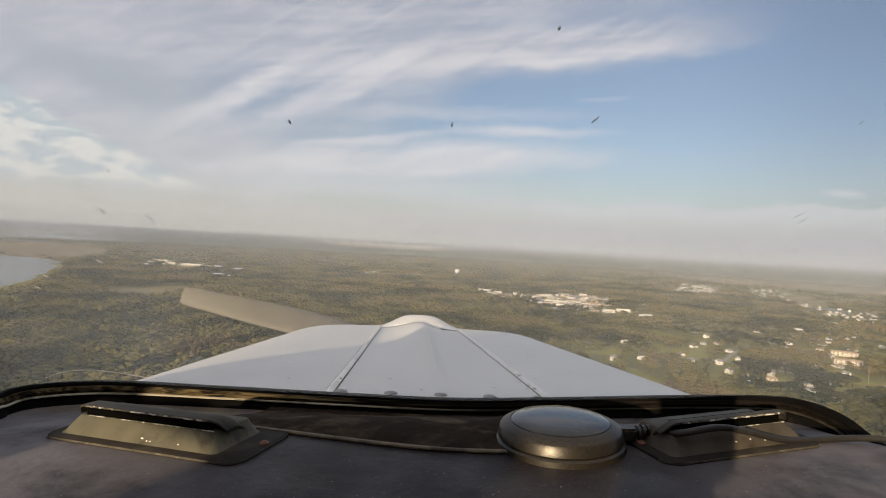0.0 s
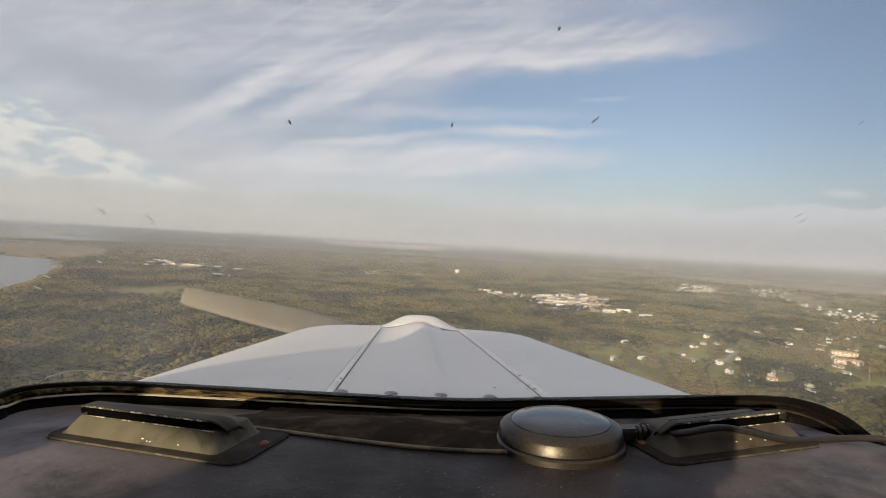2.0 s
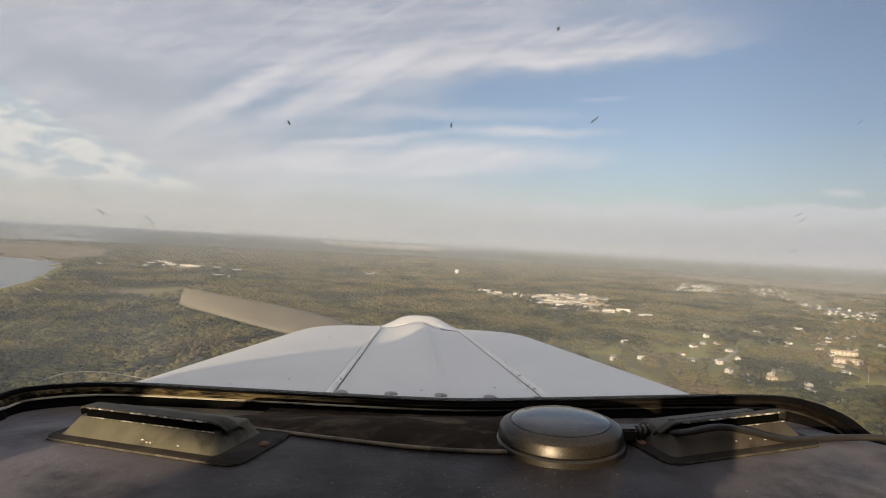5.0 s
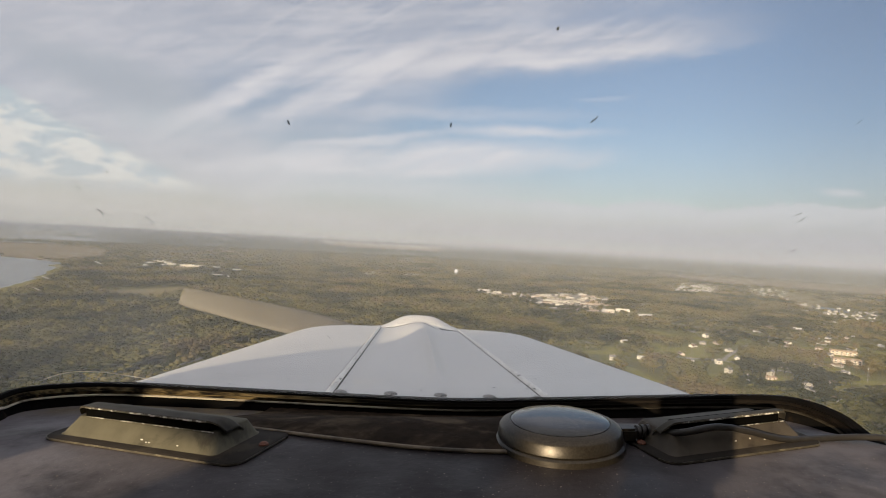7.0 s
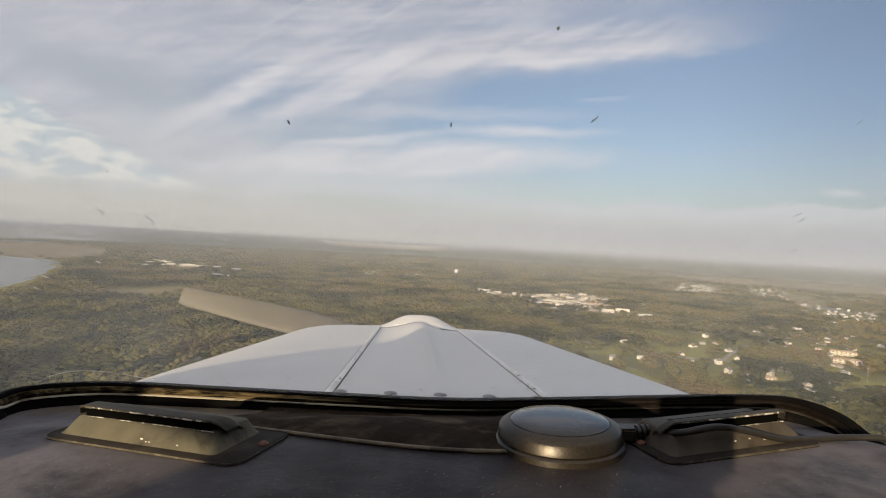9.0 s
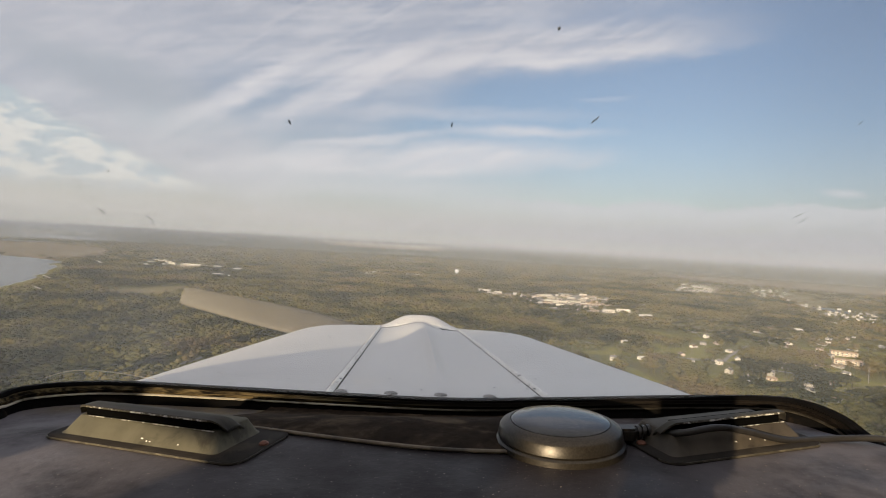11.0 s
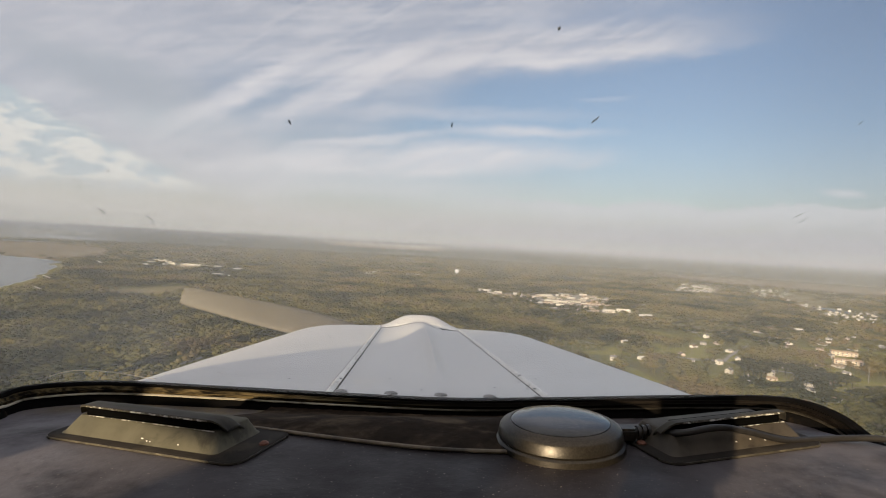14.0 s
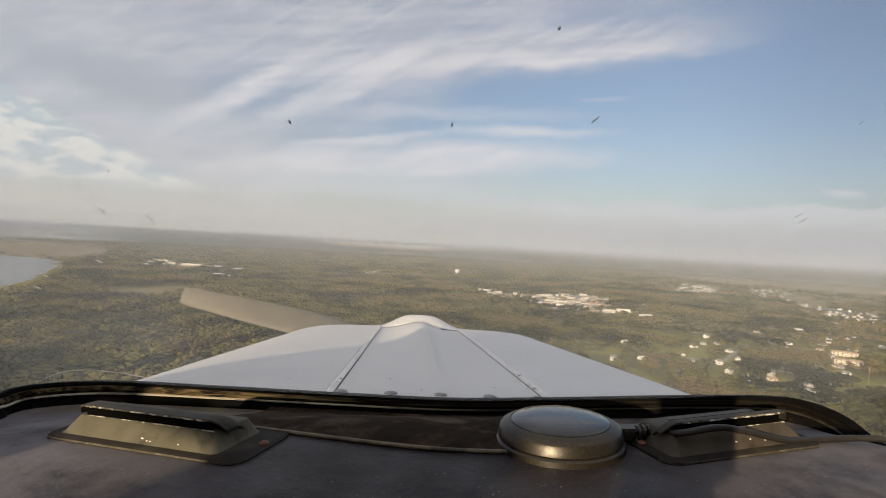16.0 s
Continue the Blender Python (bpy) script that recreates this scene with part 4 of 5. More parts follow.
# ---- the airplane ----
plane = thing("airplane", CABIN, "small white propeller airplane with a black dashboard, seen from its cabin", "airplane")

RIM = [(-0.271, 0.300, -0.0902), (-0.277, 0.330, -0.0915), (-0.271, 0.350, -0.0910), (-0.233, 0.372, -0.0940), (-0.161, 0.392, -0.1032),
       (-0.079, 0.400, -0.1100), (0.007, 0.400, -0.1139), (0.091, 0.395, -0.1120), (0.169, 0.380, -0.1062), (0.215, 0.355, -0.0992),
       (0.230, 0.338, -0.0977), (0.237, 0.318, -0.1001), (0.238, 0.300, -0.1050), (0.240, 0.270, -0.1130), (0.240, 0.10, -0.15)]
RIM = [(-0.262, 0.10, -0.10), *RIM]
rim = smooth_path(RIM, 10)

dash_top = -0.100


def dash_at(u, v):
    """u runs along the rim, v from the cabin to the rim."""
    p = rim[u]
    back = Vector((p.x * 1.0, 0.04, dash_top))
    q = back.lerp(p, v)
    w = step(v, 0.70, 1.0)
    q.z = dash_top * (1 - w) + (p.z - 0.014) * w
    return q


dash = part("dashboard", sheet(dash_at, range(len(rim)), [i / 110 for i in range(111)], 0.02), PAD, plane,
            "dark grey-black vinyl dashboard top, dusty and worn")


def rim_over(x):
    """The rim's front part above a place across the cabin."""
    return min((p for p in rim if p.y > 0.345), key=lambda p: abs(p.x - x))


def cover_at(x, near, t):
    p = rim_over(x)
    y = near + (p.y - 0.002 - near) * t
    w = step((y - 0.04) / (p.y - 0.04), 0.70, 1.0)
    return Vector((x, y, dash_top * (1 - w) + (p.z - 0.014) * w + 0.0028 - 0.0010 * (1 - step(t, 0, 0.08))))


def shelf_at(i, j):
    """A stiff cover from its near edge up to the windscreen's foot."""
    x = -0.128 + 0.190 * i / 60
    return cover_at(x, 0.2560 + 0.17 * (math.sqrt(x * x + 0.0008) - x), j / 24)


part("cover", sheet(shelf_at, range(61), range(25), 0.004), SHELF, plane, "dusty brown-black cover strip before the windscreen")
# added cord: its pale colour stands in for sun catching the crease
part("piping", cord([shelf_at(i, 0) + Vector((0, -0.0004, -0.0006)) for i in range(61)], 0.0011, 8), LIT_EDGE, plane,
     "tan cord standing in for sunlight along the cover's near edge")
part("instrument_panel", box(0.60, 0.02, 0.30, pose(0, 0.03, -0.275)), PAD, plane, smooth=False)

# pale grit scattered over the flat of the dashboard
luck = random.Random(31)
bm = bmesh.new()
for _ in range(70):
    cx, cy, r = luck.uniform(-0.19, 0.19), luck.uniform(0.205, 0.248), luck.uniform(0.00010, 0.00032)
    if luck.random() < 0.5:
        cx = luck.uniform(0.02, 0.17)
    if math.hypot(cx - 0.060, cy - 0.2715) < 0.036:
        continue
    turn = luck.uniform(0, 6.28)
    lo = [bm.verts.new((cx + r * luck.uniform(0.6, 1.5) * math.cos(turn + k * 1.2566), cy + r * luck.uniform(0.6, 1.5) * math.sin(turn + k * 1.2566),
                        dash_top - 0.0001)) for k in range(5)]
    tip = bm.verts.new((cx, cy, dash_top + r * 0.9))
    for k in range(5):
        bm.faces.new((lo[k], lo[(k + 1) % 5], tip))
part("grit", bm, GRIT, plane, "pale grit scattered on the dashboard", smooth=False)

# windscreen: channel, trim and bead along the rim, and the pane
scr = part("windscreen", sweep(rim, [(0.0, -0.024), (0.008, -0.024), (0.008, -0.004), (0.005, 0.0), (0.0015, 0.0), (0.0, -0.0015)]),
           BLACK, plane, "black rubber channel round the windscreen's foot")
part("trim", sweep(rim, [(-0.0020, -0.0068), (-0.0016, -0.0048), (-0.0019, -0.0044), (-0.0012, -0.0026), (0.001, -0.0024), (0.001, -0.0068)]),
     DUSTY_SUNLIT, scr, "dusty brown-black trim strip, golden on the left for painted sunlight")
part("bead", sweep(rim, [(-0.0033, -0.0080), (-0.0035, -0.0073), (-0.0028, -0.0070), (0.0005, -0.0070), (0.0005, -0.0080)]), BEAD, scr,
     "thin worn metal bead")
part("bead", sweep(rim, [(-0.0026, -0.0050), (-0.0027, -0.0046), (-0.0018, -0.0043), (0.0, -0.0043), (0.0, -0.0050)]), DUSTY_SUNLIT, scr)
part("foot", sweep(rim, [(-0.0050, -0.0185), (-0.0042, -0.0120), (-0.0020, -0.0085), (-0.0003, -0.0080), (-0.0003, -0.0185)]), BLACK, scr)


def pane_at(u, w):
    p = rim[u]
    return Vector((p.x * (1.03 - 0.28 * w), p.y - 0.62 * w + 0.004, p.z - 0.004 + 0.52 * w))


bm = bmesh.new()
rows = [[[bm.verts.new(pane_at(u, k / 14) + Vector((0, t, t * 0.6))) for u in range(0, len(rim), 2)] for k in range(15)] for t in (0, 0.003)]
for a in rows:
    for k in range(14):
        for i in range(len(a[0]) - 1):
            bm.faces.new((a[k][i], a[k][i + 1], a[k + 1][i + 1], a[k + 1][i]))
pane = part("pane", bm, PANE, scr, "clear acrylic windscreen, dusty, with specks")
pane.visible_shadow = False


def on_pane(u, w):
    i = min(int(u), len(rim) - 2)
    return pane_at(i, w).lerp(pane_at(i + 1, w), u - i)


def speck(u, w, wide, tall, lean, material, name, label, seed, solid=True):
    """A small flat uneven blot on the inner face of the windscreen."""
    g = random.Random(seed)
    bm = bmesh.new()
    n = 12
    ring = []
    for k in range(n):
        a = 2 * math.pi * k / n
        e = g.uniform(0.55, 1.0)
        ring.append((wide / 2 * math.cos(a) * e, tall / 2 * math.sin(a) * e))
    lo = [bm.verts.new((a, b, 0.0)) for a, b in ring]
    bm.faces.new(lo)
    if solid:
        hi = [bm.verts.new((a * 0.8, b * 0.8, 0.0003)) for a, b in ring]
        for k in range(n):
            bm.faces.new((lo[k], lo[(k + 1) % n], hi[(k + 1) % n], hi[k]))
        bm.faces.new(hi)
    p = on_pane(u, w)
    up = Vector((0, -0.62, 0.52)).normalized()
    side = Vector((1, 0, 0))
    out = side.cross(up)
    m = Matrix((side, up, out)).transposed().to_4x4()
    m.translation = p + out * 0.0004 * (-1 if out.y > 0 else 1)
    part(name, bm, material, scr, label, m @ pose(0, 0, 0, 0, 0, lean), False)


BLOTS = [(61.75, 0.3175, 0.0009, 0.0032, 10), (69.60, 0.3200, 0.0008, 0.0034, -5), (76.40, 0.3205, 0.0006, 0.0030, -25),
    (76.55, 0.3220, 0.0006, 0.0030, -25), (74.05, 0.3675, 0.0013, 0.0020, 0), (89.25, 0.2425, 0.0003, 0.0043, -50),
    (89.75, 0.2370, 0.0003, 0.0036, -50), (89.80, 0.2390, 0.0002, 0.0023, -45), (51.20, 0.2730, 0.0009, 0.0012, 0),
    (49.05, 0.2630, 0.0002, 0.0035, 35), (49.05, 0.2585, 0.0001, 0.0025, 35), (49.35, 0.2505, 0.0002, 0.0013, 35),
    (49.45, 0.2405, 0.0002, 0.0053, 35), (49.45, 0.2380, 0.0002, 0.0024, 20), (52.10, 0.2380, 0.0002, 0.0048, 35),
    (52.10, 0.2335, 0.0007, 0.0014, 0), (68.10, 0.2405, 0.0011, 0.0016, 0), (66.00, 0.2715, 0.0006, 0.0013, 0),
    (58.05, 0.2335, 0.0007, 0.0011, 0), (56.90, 0.1665, 0.0010, 0.0013, 0), (60.85, 0.1145, 0.0006, 0.0057, 15),
    (50.90, 0.0405, 0.0005, 0.0064, 60), (51.20, 0.0210, 0.0017, 0.0016, -10), (89.30, 0.3040, 0.0003, 0.0030, -25),
    (90.60, 0.2100, 0.0003, 0.0026, -30), (90.80, 0.1960, 0.0007, 0.0016, 0)]
GLINTS = [(50.15, 0.1915, 0.0039, 0.0006, 0), (51.35, 0.1935, 0.0025, 0.0009, 0), (50.60, 0.1950, 0.0060, 0.0005, 0),
    (51.60, 0.1965, 0.0018, 0.0007, 0), (54.80, 0.1960, 0.0054, 0.0005, -4), (56.05, 0.1950, 0.0069, 0.0006, -5),
    (54.60, 0.1875, 0.0066, 0.0005, -3), (55.30, 0.1865, 0.0015, 0.0009, 0), (47.20, 0.1890, 0.0004, 0.0041, 40),
    (43.05, 0.1655, 0.0003, 0.0048, 50), (41.75, 0.1510, 0.0003, 0.0055, 45)]
for k, b in enumerate(BLOTS):
    thread = b[3] > 8 * b[2]
    speck(*b, FAINT if thread else BUG, "speck", "faint smear of dirt on the windscreen" if thread else "dried dark speck on the windscreen", k)
for k, (u, w, wide, tall, lean) in enumerate(GLINTS):
    speck(u, w, max(wide, 0.0005), max(tall, 0.0009), lean, SCRATCH_GLARE, "scratch", "scratch in the windscreen, made pale for its glint", 50 + k, False)

# pale cord added to draw the rim's reflection in the pane
rim_glare = [on_pane(34.5 + 0.48 * i, 0.019 + 0.012 * math.sin(math.pi * i / 22)) + Vector((0, -0.0012, 0)) for i in range(23)]
part("seal_line", cord(rim_glare, 0.00025, 6), SCRATCH_GLARE, scr, "thin pale line standing in for the rim's reflection low in the windscreen")

# lower nose and belly, unseen from the seat
part("belly", box(0.90, 1.50, 0.02, pose(-0.02, 0.83, -0.84, 0, 0, 2.0)), COWL, plane, smooth=False)
part("nose_bowl", box(0.80, 0.03, 0.36, pose(-0.07, 1.55, -0.58, 0, 0, 3.5)), COWL, plane, smooth=False)

# cabin: roof, floor and sides that close it round the camera
part("roof", box(1.1, 1.9, 0.03, pose(0, -1.15, 0.43)), LINING, plane, smooth=False)
# unseen panel, added to cut the fill light coming from the right
part("side_panel", box(0.03, 1.04, 0.57, pose(0.54, -0.69, 0.14)), LINING, plane, smooth=False)
part("rear_wall", box(1.1, 0.03, 1.4, pose(0, -2.1, -0.25)), LINING, plane, smooth=False)
part("floor", box(1.1, 2.3, 0.03, pose(0, -0.95, -0.95)), LINING, plane, smooth=False)
for s in (-1, 1):
    part("side_wall", box(0.03, 2.2, 0.80, pose(s * 0.54, -1.0, -0.54)), LINING, plane, smooth=False)
    part("fuselage_side", box(0.02, 0.50, 0.66, pose(s * 0.50, 0.36, -0.60)), COWL, plane, smooth=False)
    part("cowling_side", box(0.02, 0.98, 0.44, pose(s * 0.46 - 0.03, 1.06, -0.56, 0, 0, 3.5)), COWL, plane, smooth=False)
    part("window_post", box(0.04, 0.08, 0.58, pose(s * 0.54, -1.25, 0.14)), LINING, plane, smooth=False)
    # out of view, added to shape the sun's patches on cowling and trim
    part("door_post", box(0.04, 0.37, 0.398, pose(s * 0.54, 0.015, 0.231)), LINING, plane, smooth=False)
    part("post_foot", box(0.04, 0.32, 0.182, pose(s * 0.54, 0.04, -0.059)), LINING, plane, smooth=False)


# three unseen blockers, added to hold the sun off dashboard and cowling
bm = bmesh.new()
ends = [[bm.verts.new((x, y, z)) for y, z in ((-0.17, 0.058), (-0.74, 0.135), (-0.74, 0.43), (-0.17, 0.43))] for x in (-0.56, -0.52)]
for i in range(4):
    bm.faces.new((ends[0][i], ends[0][(i + 1) % 4], ends[1][(i + 1) % 4], ends[1][i]))
for e in ends:
    bm.faces.new(e)
part("door_header", bm, LINING, plane, smooth=False)
part("door_pillar", box(0.034, 0.165, 0.60, pose(-0.545, -0.634, 0.13)), LINING, plane, smooth=False)
part("door_sill", box(0.04, 0.075, 0.19, pose(-0.54, -0.262, -0.049)), LINING, plane, smooth=False)


# defroster vents
def rounded(hx, hy, r, shift=0.0):
    """Corner-rounded rectangle of half sizes hx, hy."""
    out = []
    for cx, cy, a0 in ((1, 1, 0), (-1, 1, 90), (-1, -1, 180), (1, -1, 270)):
        for k in range(7):
            a = radians(a0 + 15 * k)
            out.append((cx * (hx - r) + r * math.cos(a), shift + cy * (hy - r) + r * math.sin(a)))
    return out


def loft(rings, cap=True):
    """Skin rings of equal length, given as (outline, height)."""
    bm = bmesh.new()
    made = [[bm.verts.new((x, y, z)) for x, y in ring] for ring, z in rings]
    n = len(made[0])
    for a, b in zip(made, made[1:]):
        for k in range(n):
            bm.faces.new((a[k], a[(k + 1) % n], b[(k + 1) % n], b[k]))
    if cap:
        bm.faces.new(made[0])
        bm.faces.new(made[-1])
    return bm


def vent(side, at, long, deep, paint, trim):
    """trim: how much shorter the hood and housing are than the flange, at the far end."""
    h = long / 2
    g, off = h - trim / 2, -trim / 2
    v = part("defroster_vent", loft([(rounded(h + 0.0075, 0.0235, 0.008), -0.0005), (rounded(h + 0.0075, 0.0235, 0.008), 0.0010),
                                     (rounded(h + 0.0067, 0.0227, 0.0075), 0.0016)]), FLANGE, plane,
             "raised grey-green sheet metal defroster vent with a dark slot and chipped paint", at)
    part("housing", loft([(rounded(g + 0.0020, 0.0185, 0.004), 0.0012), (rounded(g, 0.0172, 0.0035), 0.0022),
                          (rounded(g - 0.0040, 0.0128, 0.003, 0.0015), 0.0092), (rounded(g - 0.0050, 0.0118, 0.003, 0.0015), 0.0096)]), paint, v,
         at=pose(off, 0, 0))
    part("edge", sweep([Vector((x, y, 0.0007)) for x, y in [*rounded(h + 0.0075, 0.0235, 0.008)[14:], rounded(h + 0.0075, 0.0235, 0.008)[0]]],
                       [(-0.0002, -0.0003), (0.0003, -0.0003), (0.0002, 0.0005), (-0.0002, 0.0006)]), EDGE_LIGHT, v, "pale edge of the flange, its highlight painted on")
    part("slot", box(2 * g - 0.018, 0.0080, 0.0044, pose(off, -0.0058, 0.0114)), SLOT_SHADE, v, "black block standing in for the shade inside the slot", smooth=False)

    def hood_at(i, j):
        x, y = (i / 32 - 0.5) * (2 * g - 0.002), -0.0108 + deep * j / 10
        end = max(0.0, abs(x) - (g - 0.007)) / 0.006
        return Vector((off + x * (1 - 0.04 * j / 10), y + 0.004 * min(1, end) ** 2,
                       0.0152 - 0.0054 * min(1, end) ** 2 - 0.0125 * step(j / 10, 0.30, 1.0)))
    part("hood", sheet(hood_at, range(33), range(11), 0.0010), HOOD_SHADE, v, "hood over the slot, coloured darker for its shade")
    part("lip", box(2 * g - 0.020, 0.0005, 0.0007, pose(off, -0.0109, 0.0146)), CHIPPED, v, "bright chipped paint along the lip", smooth=False)
    part("lip", box(2 * g - 0.012, 0.0005, 0.0007, pose(off, -0.0103, 0.0094)), CHIPPED, v, smooth=False)
    for x in (-h - 0.004, h + 0.004):
        part("screw", lathe([(0.0, 0.0030), (0.0014, 0.0028), (0.0024, 0.0020), (0.0025, 0.0014)], 16), RUST, v, "small rusty screw",
             pose(x, 0.002, 0.0002))
    luck = random.Random(5 + side)
    for _ in range(4):
        x, k = luck.uniform(-0.05, 0.55) * h, luck.uniform(0.08, 0.45)
        part("paint_chip", box(luck.uniform(0.0005, 0.0015), 0.0004, luck.uniform(0.0003, 0.0006), pose(x, -0.0172 + 0.0059 * k, 0.0022 + 0.0070 * k, -40)),
             WHITE_CHIP, v, smooth=False)


vent(-1, pose(-0.147, 0.2825, dash_top, 0, 0, -18.0), 0.110, 0.026, OLIVE, 0.010)
vent(1, pose(0.1432, 0.2773, dash_top, 0, 0, 16.0), 0.080, 0.014, OLIVE_SHADED, 0.0)

# ---- engine cowling ----
COWL_AT = pose(-0.005, 0.55, -0.1459, 0, 2.98, 3.53)
HINGE = 0.107


def cowl_z(u, v):
    z = -0.0803 * v - 0.18 * (abs(u) / (0.5153 - 0.034 * v)) ** 5.7
    z -= 0.10 * max(0.0, (v - 0.9324) / 0.16) ** 2.2
    dome = 0.0348 * step(v, 0.845, 0.945) * math.exp(-(abs(u) / (0.03 + 0.0505 * step(v, 0.2, 0.9))) ** 3.3)
    side = u - 0.004
    ridge = 0.026 * step(v, 0.02, 0.58) * (1 - 0.30 * step(v, 0.66, 0.86)) * math.exp(-(abs(side) / (0.010 + (0.050 if side < 0 else 0.022) * step(v, 0.05, 0.8))) ** (1.1 + 1.0 * step(v, 0.30, 0.78)))
    tail = 0.007 * step(v, 0.03, 0.10) * (1 - step(v, 0.25, 0.60)) * math.exp(-(abs(side) / 0.009) ** 1.6)
    return z + max(dome, ridge) + tail


def cowl_span(lo, hi, n):
    return [lo + (hi - lo) * i / n for i in range(n + 1)]


cowl = part("engine_cowling", sheet(lambda u, v: Vector((u, v, cowl_z(u, v))), cowl_span(0.0015 - HINGE, HINGE - 0.0015, 60), cowl_span(-0.09, 1.03, 64),
                                    0.004), COWL, plane, "white painted sheet metal engine cowling with hinged top panels", COWL_AT)
for s in (-1, 1):
    part("side_panel", sheet(lambda u, v: Vector((u, v, cowl_z(u, v))), [s * u for u in cowl_span(HINGE + 0.0015, 0.505, 44)],
                             cowl_span(-0.09, 1.03, 64), 0.004), COWL, cowl)
    part("hinge", sheet(lambda u, v: Vector((u, v, cowl_z(u, v) + 0.0040 - 210.0 * (abs(u) - HINGE) ** 2)), [s * (HINGE + d) for d in (-0.0038, -0.0024, -0.0008, 0.0008, 0.0024, 0.0038)],
                        cowl_span(-0.09, 0.868, 70), 0.003), SEAM, cowl, "dirty piano hinge along the panel joint")
    for side, wide in ((-1, 0.0018 if s < 0 else 0.0009), (1, 0.0009)):
        part("gap", sheet(lambda u, v: Vector((u, v, cowl_z(u, v) + 0.0004)), [s * (HINGE + side * (0.0038 + wide * k)) for k in (0.0, 0.5, 1.0)],
                          cowl_span(-0.09, 0.868, 70), 0.003), BLACK, cowl, "dark gap beside the hinge")
    part("joint", sheet(lambda u, v: Vector((s * u, 0.862 + 0.03 * v + (HINGE - u) * 0.12, cowl_z(s * u, 0.862 + 0.03 * v + (HINGE - u) * 0.12) + 0.0012)),
                        cowl_span(0.030, HINGE, 24), (0.0, 0.3, 0.6), 0.003), SEAM, cowl, "dirty joint of the nose bowl")
    part("gap", sheet(lambda u, v: Vector((s * u, 0.862 + 0.03 * v + (HINGE - u) * 0.12, cowl_z(s * u, 0.862 + 0.03 * v + (HINGE - u) * 0.12) + 0.0006)),
                      cowl_span(0.006, HINGE, 24), (-0.26, -0.13, 0.0), 0.003), BLACK, cowl, "dark gap before the nose bowl")
    for i in range(22):
        v = -0.02 + 0.04 * i
        part("rivet", lathe([(0, 0.0012), (0.0014, 0.0008), (0.0022, 0.0)], 10), COWL, cowl,
             at=pose(s * (HINGE - 0.009), v, cowl_z(s * (HINGE - 0.009), v)))
g = random.Random(12)
for i in range(26):
    side = -1 if i < 17 else 1
    v = g.uniform(0.0, 0.84)
    u = side * HINGE + g.uniform(-0.004, 0.003)
    long = g.uniform(0.0025, 0.007)
    bm = box(long, g.uniform(0.0010, 0.0020), 0.0008, pose(0, 0, 0, 0, 0, g.uniform(10, 40)), 0.0003)
    part("smear", bm, BUG, cowl, "dark dirt smear across the hinge", pose(u, v, cowl_z(u, v) + 0.0028), False)
for i in range(5):
    u = -0.0965 + 0.0485 * i
    part("fastener", lathe([(0, 0.0024), (0.003, 0.0021), (0.0062, 0.0010), (0.0075, -0.001)], 24), GRIMY, cowl, "domed steel fastener",
         pose(u, -0.034, cowl_z(u, -0.034)))
for u, v in ((-0.052, 0.05), (-0.018, -0.01), (0.062, 0.02), (0.125, 0.09), (-0.16, 0.03), (-0.02, 0.20), (0.19, 0.16)):
    part("paint_chip", lathe([(0, 0.0006), (0.0012, 0.0005), (0.0016, 0.0)], 7), BUG, cowl, at=pose(u, v, cowl_z(u, v)))
part("firewall", box(0.80, 0.01, 0.30, pose(0, -0.10, -0.30)), BLACK, cowl, smooth=False)

# ---- propeller, at rest ----
HUB = pose(-0.077, 1.85, -0.354, 0, 0, 4.0)
prop = part("propeller", lathe([(0.0, 0.20), (0.03, 0.192), (0.065, 0.16), (0.092, 0.10), (0.104, 0.03), (0.106, -0.06), (0.0, -0.06)], 40),
            COWL, plane, "two-bladed airplane propeller at rest", HUB @ pose(0, 0, 0, -90, 0, 0))


def blade():
    """A twisted, tapered blade along x with an aerofoil section."""
    bm = bmesh.new()
    rings = []
    for i in range(25):
        t = i / 24
        r = 0.05 + 0.785 * t
        chord = 0.056 + 0.046 * step(t, 0.0, 0.35) - 0.036 * step(t, 0.45, 1.0) - 0.012 * step(t, 0.975, 1.0)
        fat = 0.030 * (1 - t) ** 1.6 + 0.006
        twist = radians(48 * (1 - t) ** 0.8 + 12)
        ring = []
        for k in range(16):
            a = 2 * math.pi * k / 16
            y, z = chord / 2 * math.cos(a), fat / 2 * math.sin(a) * (1.25 - 0.25 * math.cos(a))
            ring.append(bm.verts.new((r, y * math.cos(twist) - z * math.sin(twist), y * math.sin(twist) + z * math.cos(twist))))
        rings.append(ring)
    for a, b in zip(rings, rings[1:]):
        for k in range(16):
            bm.faces.new((a[k], a[(k + 1) % 16], b[(k + 1) % 16], b[k]))
    bm.faces.new(rings[0])
    bm.faces.new(rings[-1])
    return bm


for a in (166.4, 346.4):
    part("blade", blade(), BLADE, prop, "grey-brown painted propeller blade", pose(0, 0, 0, 0, 0, -a))

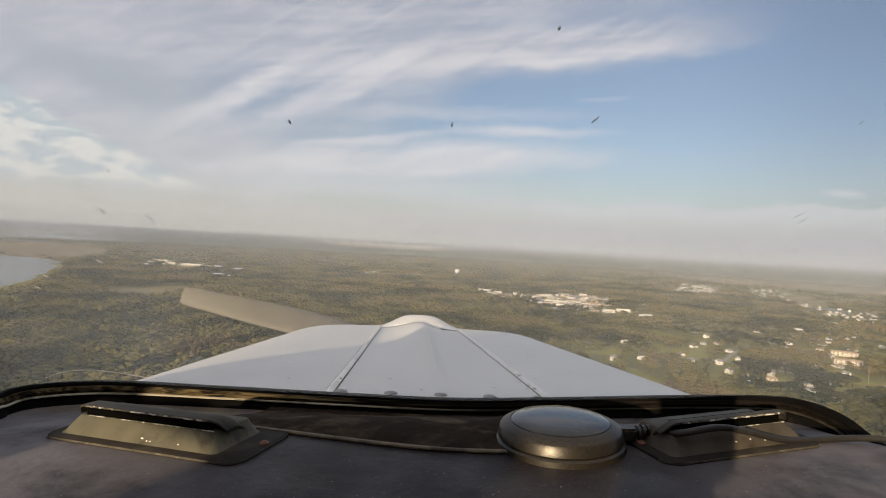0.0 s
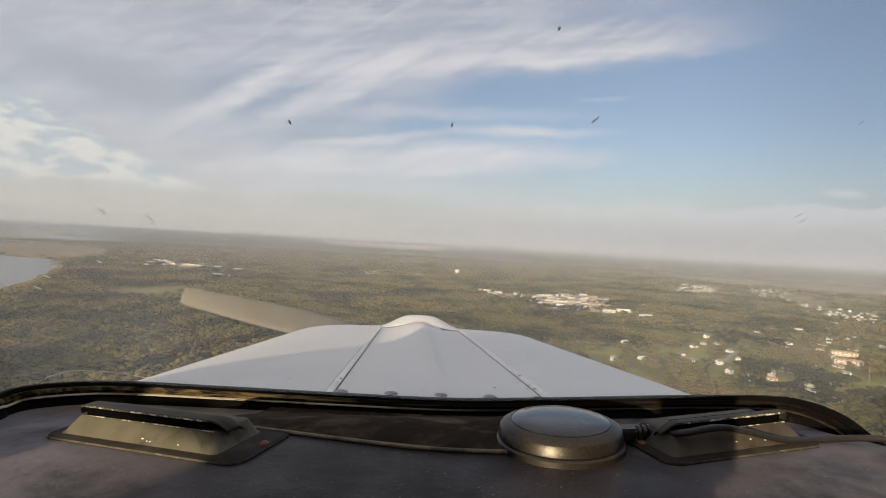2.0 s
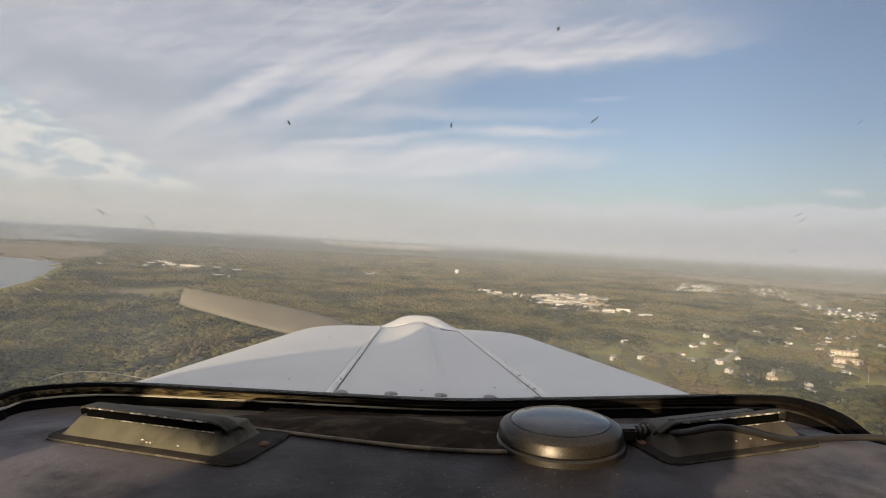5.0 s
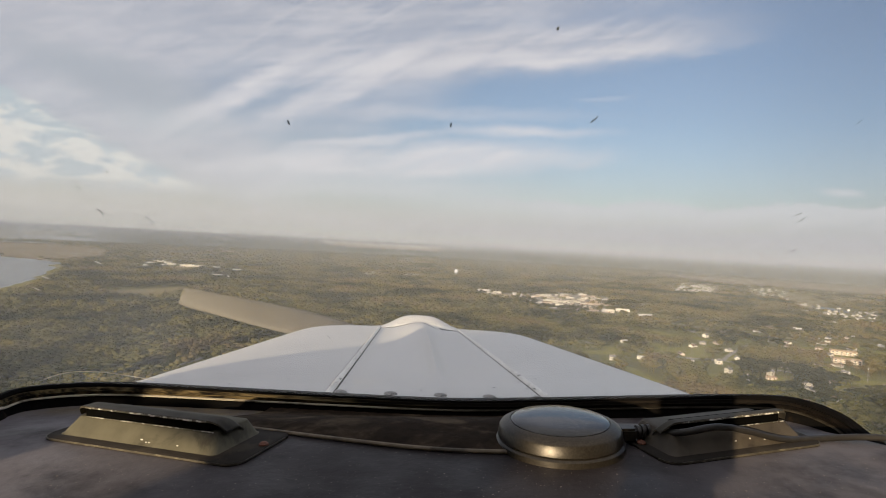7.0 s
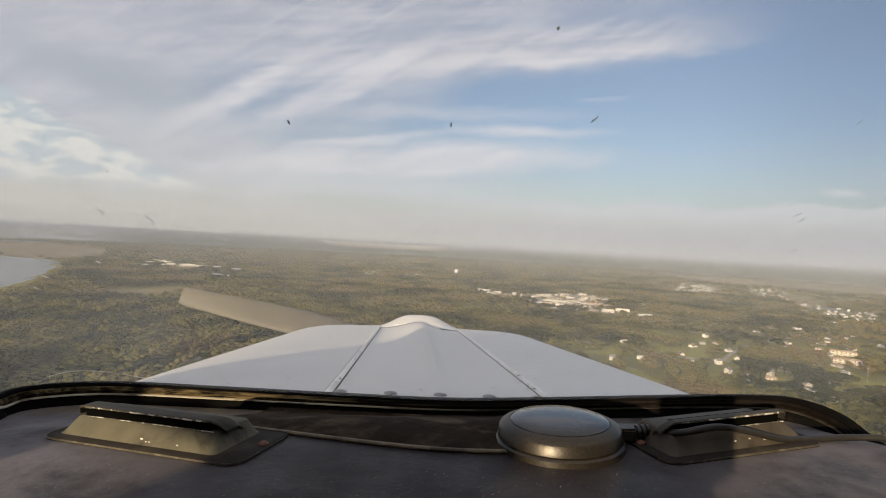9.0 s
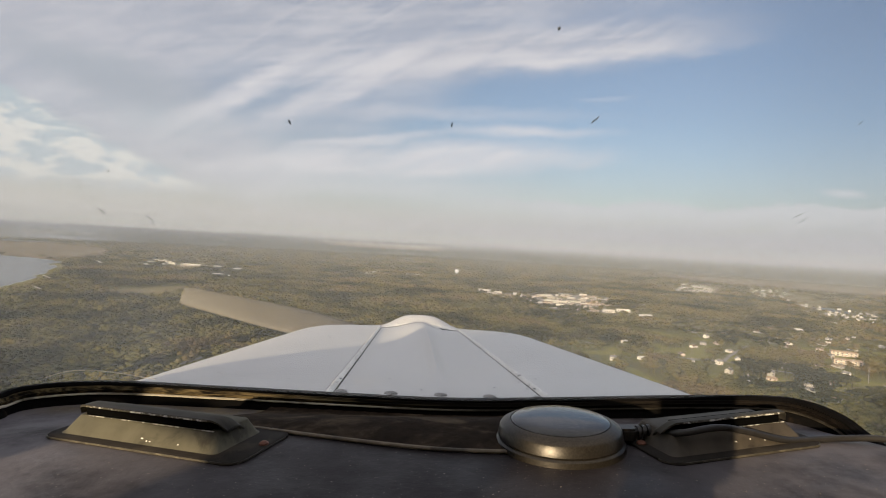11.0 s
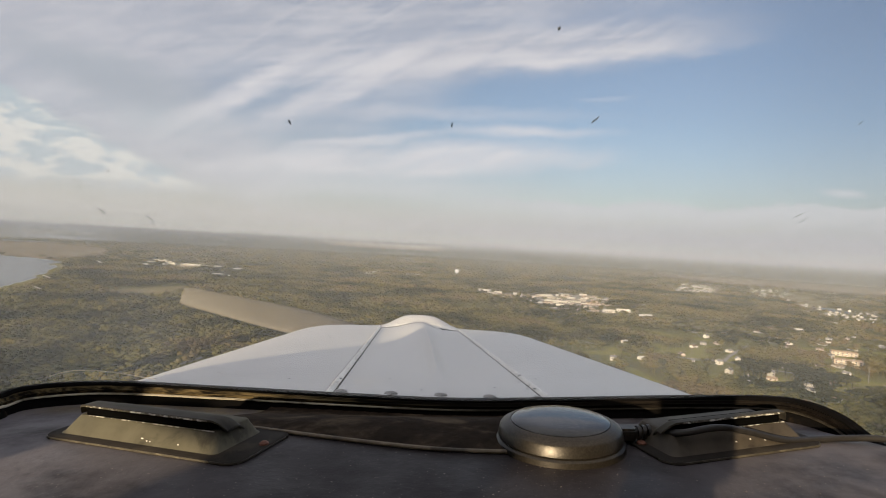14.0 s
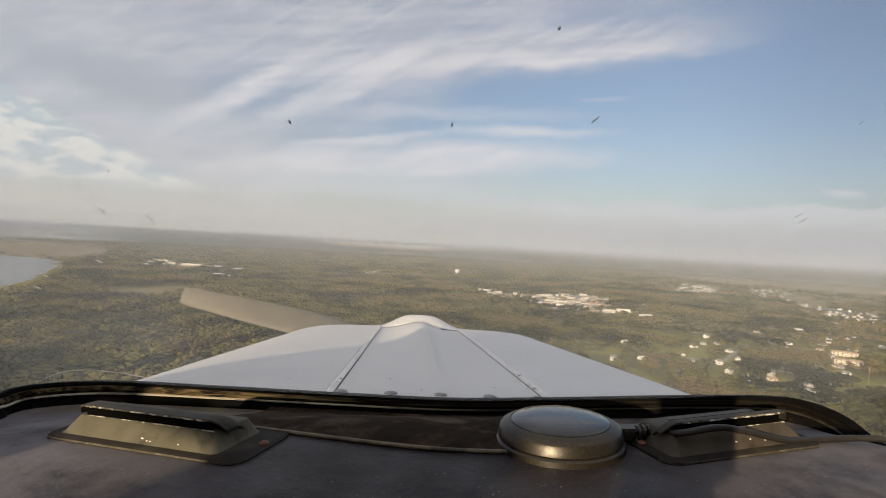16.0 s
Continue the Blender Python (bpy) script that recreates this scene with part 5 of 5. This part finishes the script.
# the filming camera's own body, which throws its shadow on the dashboard
filming = thing("action_camera", CABIN @ pose(-0.047, -0.030, dash_top), "small black action camera on a low mount", "camera")
part("body", box(0.045, 0.026, 0.060, pose(0, 0, 0.098), 0.003), BLACK, filming)
part("mount", box(0.030, 0.020, 0.080, pose(0, 0, 0.040), 0.002), BLACK, filming)

# ---- satellite antenna and its cord, on the dashboard ----
puck_at = CABIN @ pose(0.0600, 0.2715, dash_top - 0.0008)
puck = thing("gps_antenna", puck_at, "round dark satin plastic antenna puck on the dashboard", "antenna")
part("base", lathe([(0, 0), (0.0318, 0), (0.0326, 0.0008), (0.0325, 0.0034), (0.0318, 0.0042), (0.0309, 0.0046), (0, 0.0046)], 72), PUCK, puck)
part("body", lathe([(0, 0.0044), (0.0308, 0.0044), (0.0315, 0.0052), (0.0307, 0.0098), (0.0299, 0.0109), (0.0262, 0.0127), (0.0254, 0.0129),
                    (0.0250, 0.0124), (0, 0.0124)], 72), PUCK, puck)
part("cap", lathe([(0.0247, 0.0124), (0.0247, 0.0130), (0.0235, 0.0136), (0.016, 0.0143), (0.008, 0.0147), (0, 0.0148)], 72), PUCK_TOP, puck,
     "glossy slightly domed dark cap")
boot = part("connector", box(0.009, 0.0085, 0.0062, pose(0.0345, 0.0, 0.0062), 0.0012), PUCK, puck)
for i in range(5):
    part("ridge", cord([Vector((0.0395 + 0.0027 * i, 0.0005 * i, 0.0064 + 0.0003 * i)), Vector((0.0411 + 0.0027 * i, 0.0005 * i, 0.0064 + 0.0003 * i))],
                       0.0036 - 0.0002 * i, 14), CORD, boot)
part("sleeve", cord([Vector((0.037, 0, 0.0064)), Vector((0.054, 0.003, 0.0080))], 0.0023, 12), CORD, boot)

wire = thing("antenna_cord", CABIN, "thin black antenna cord lying across the dashboard and vent", "cable")
CORD_WAY = [(0.1100, 0.2660, -0.0925), (0.1165, 0.2545, -0.0885), (0.1340, 0.2580, -0.0872), (0.1500, 0.2620, -0.0903),
            (0.1704, 0.2670, -0.0961), (0.185, 0.2715, -0.0982), (0.210, 0.2745, -0.0983), (0.232, 0.272, -0.0985), (0.262, 0.262, -0.1040)]
part("cord", cord(smooth_path(CORD_WAY, 8), 0.0017, 12), CORD, wire)
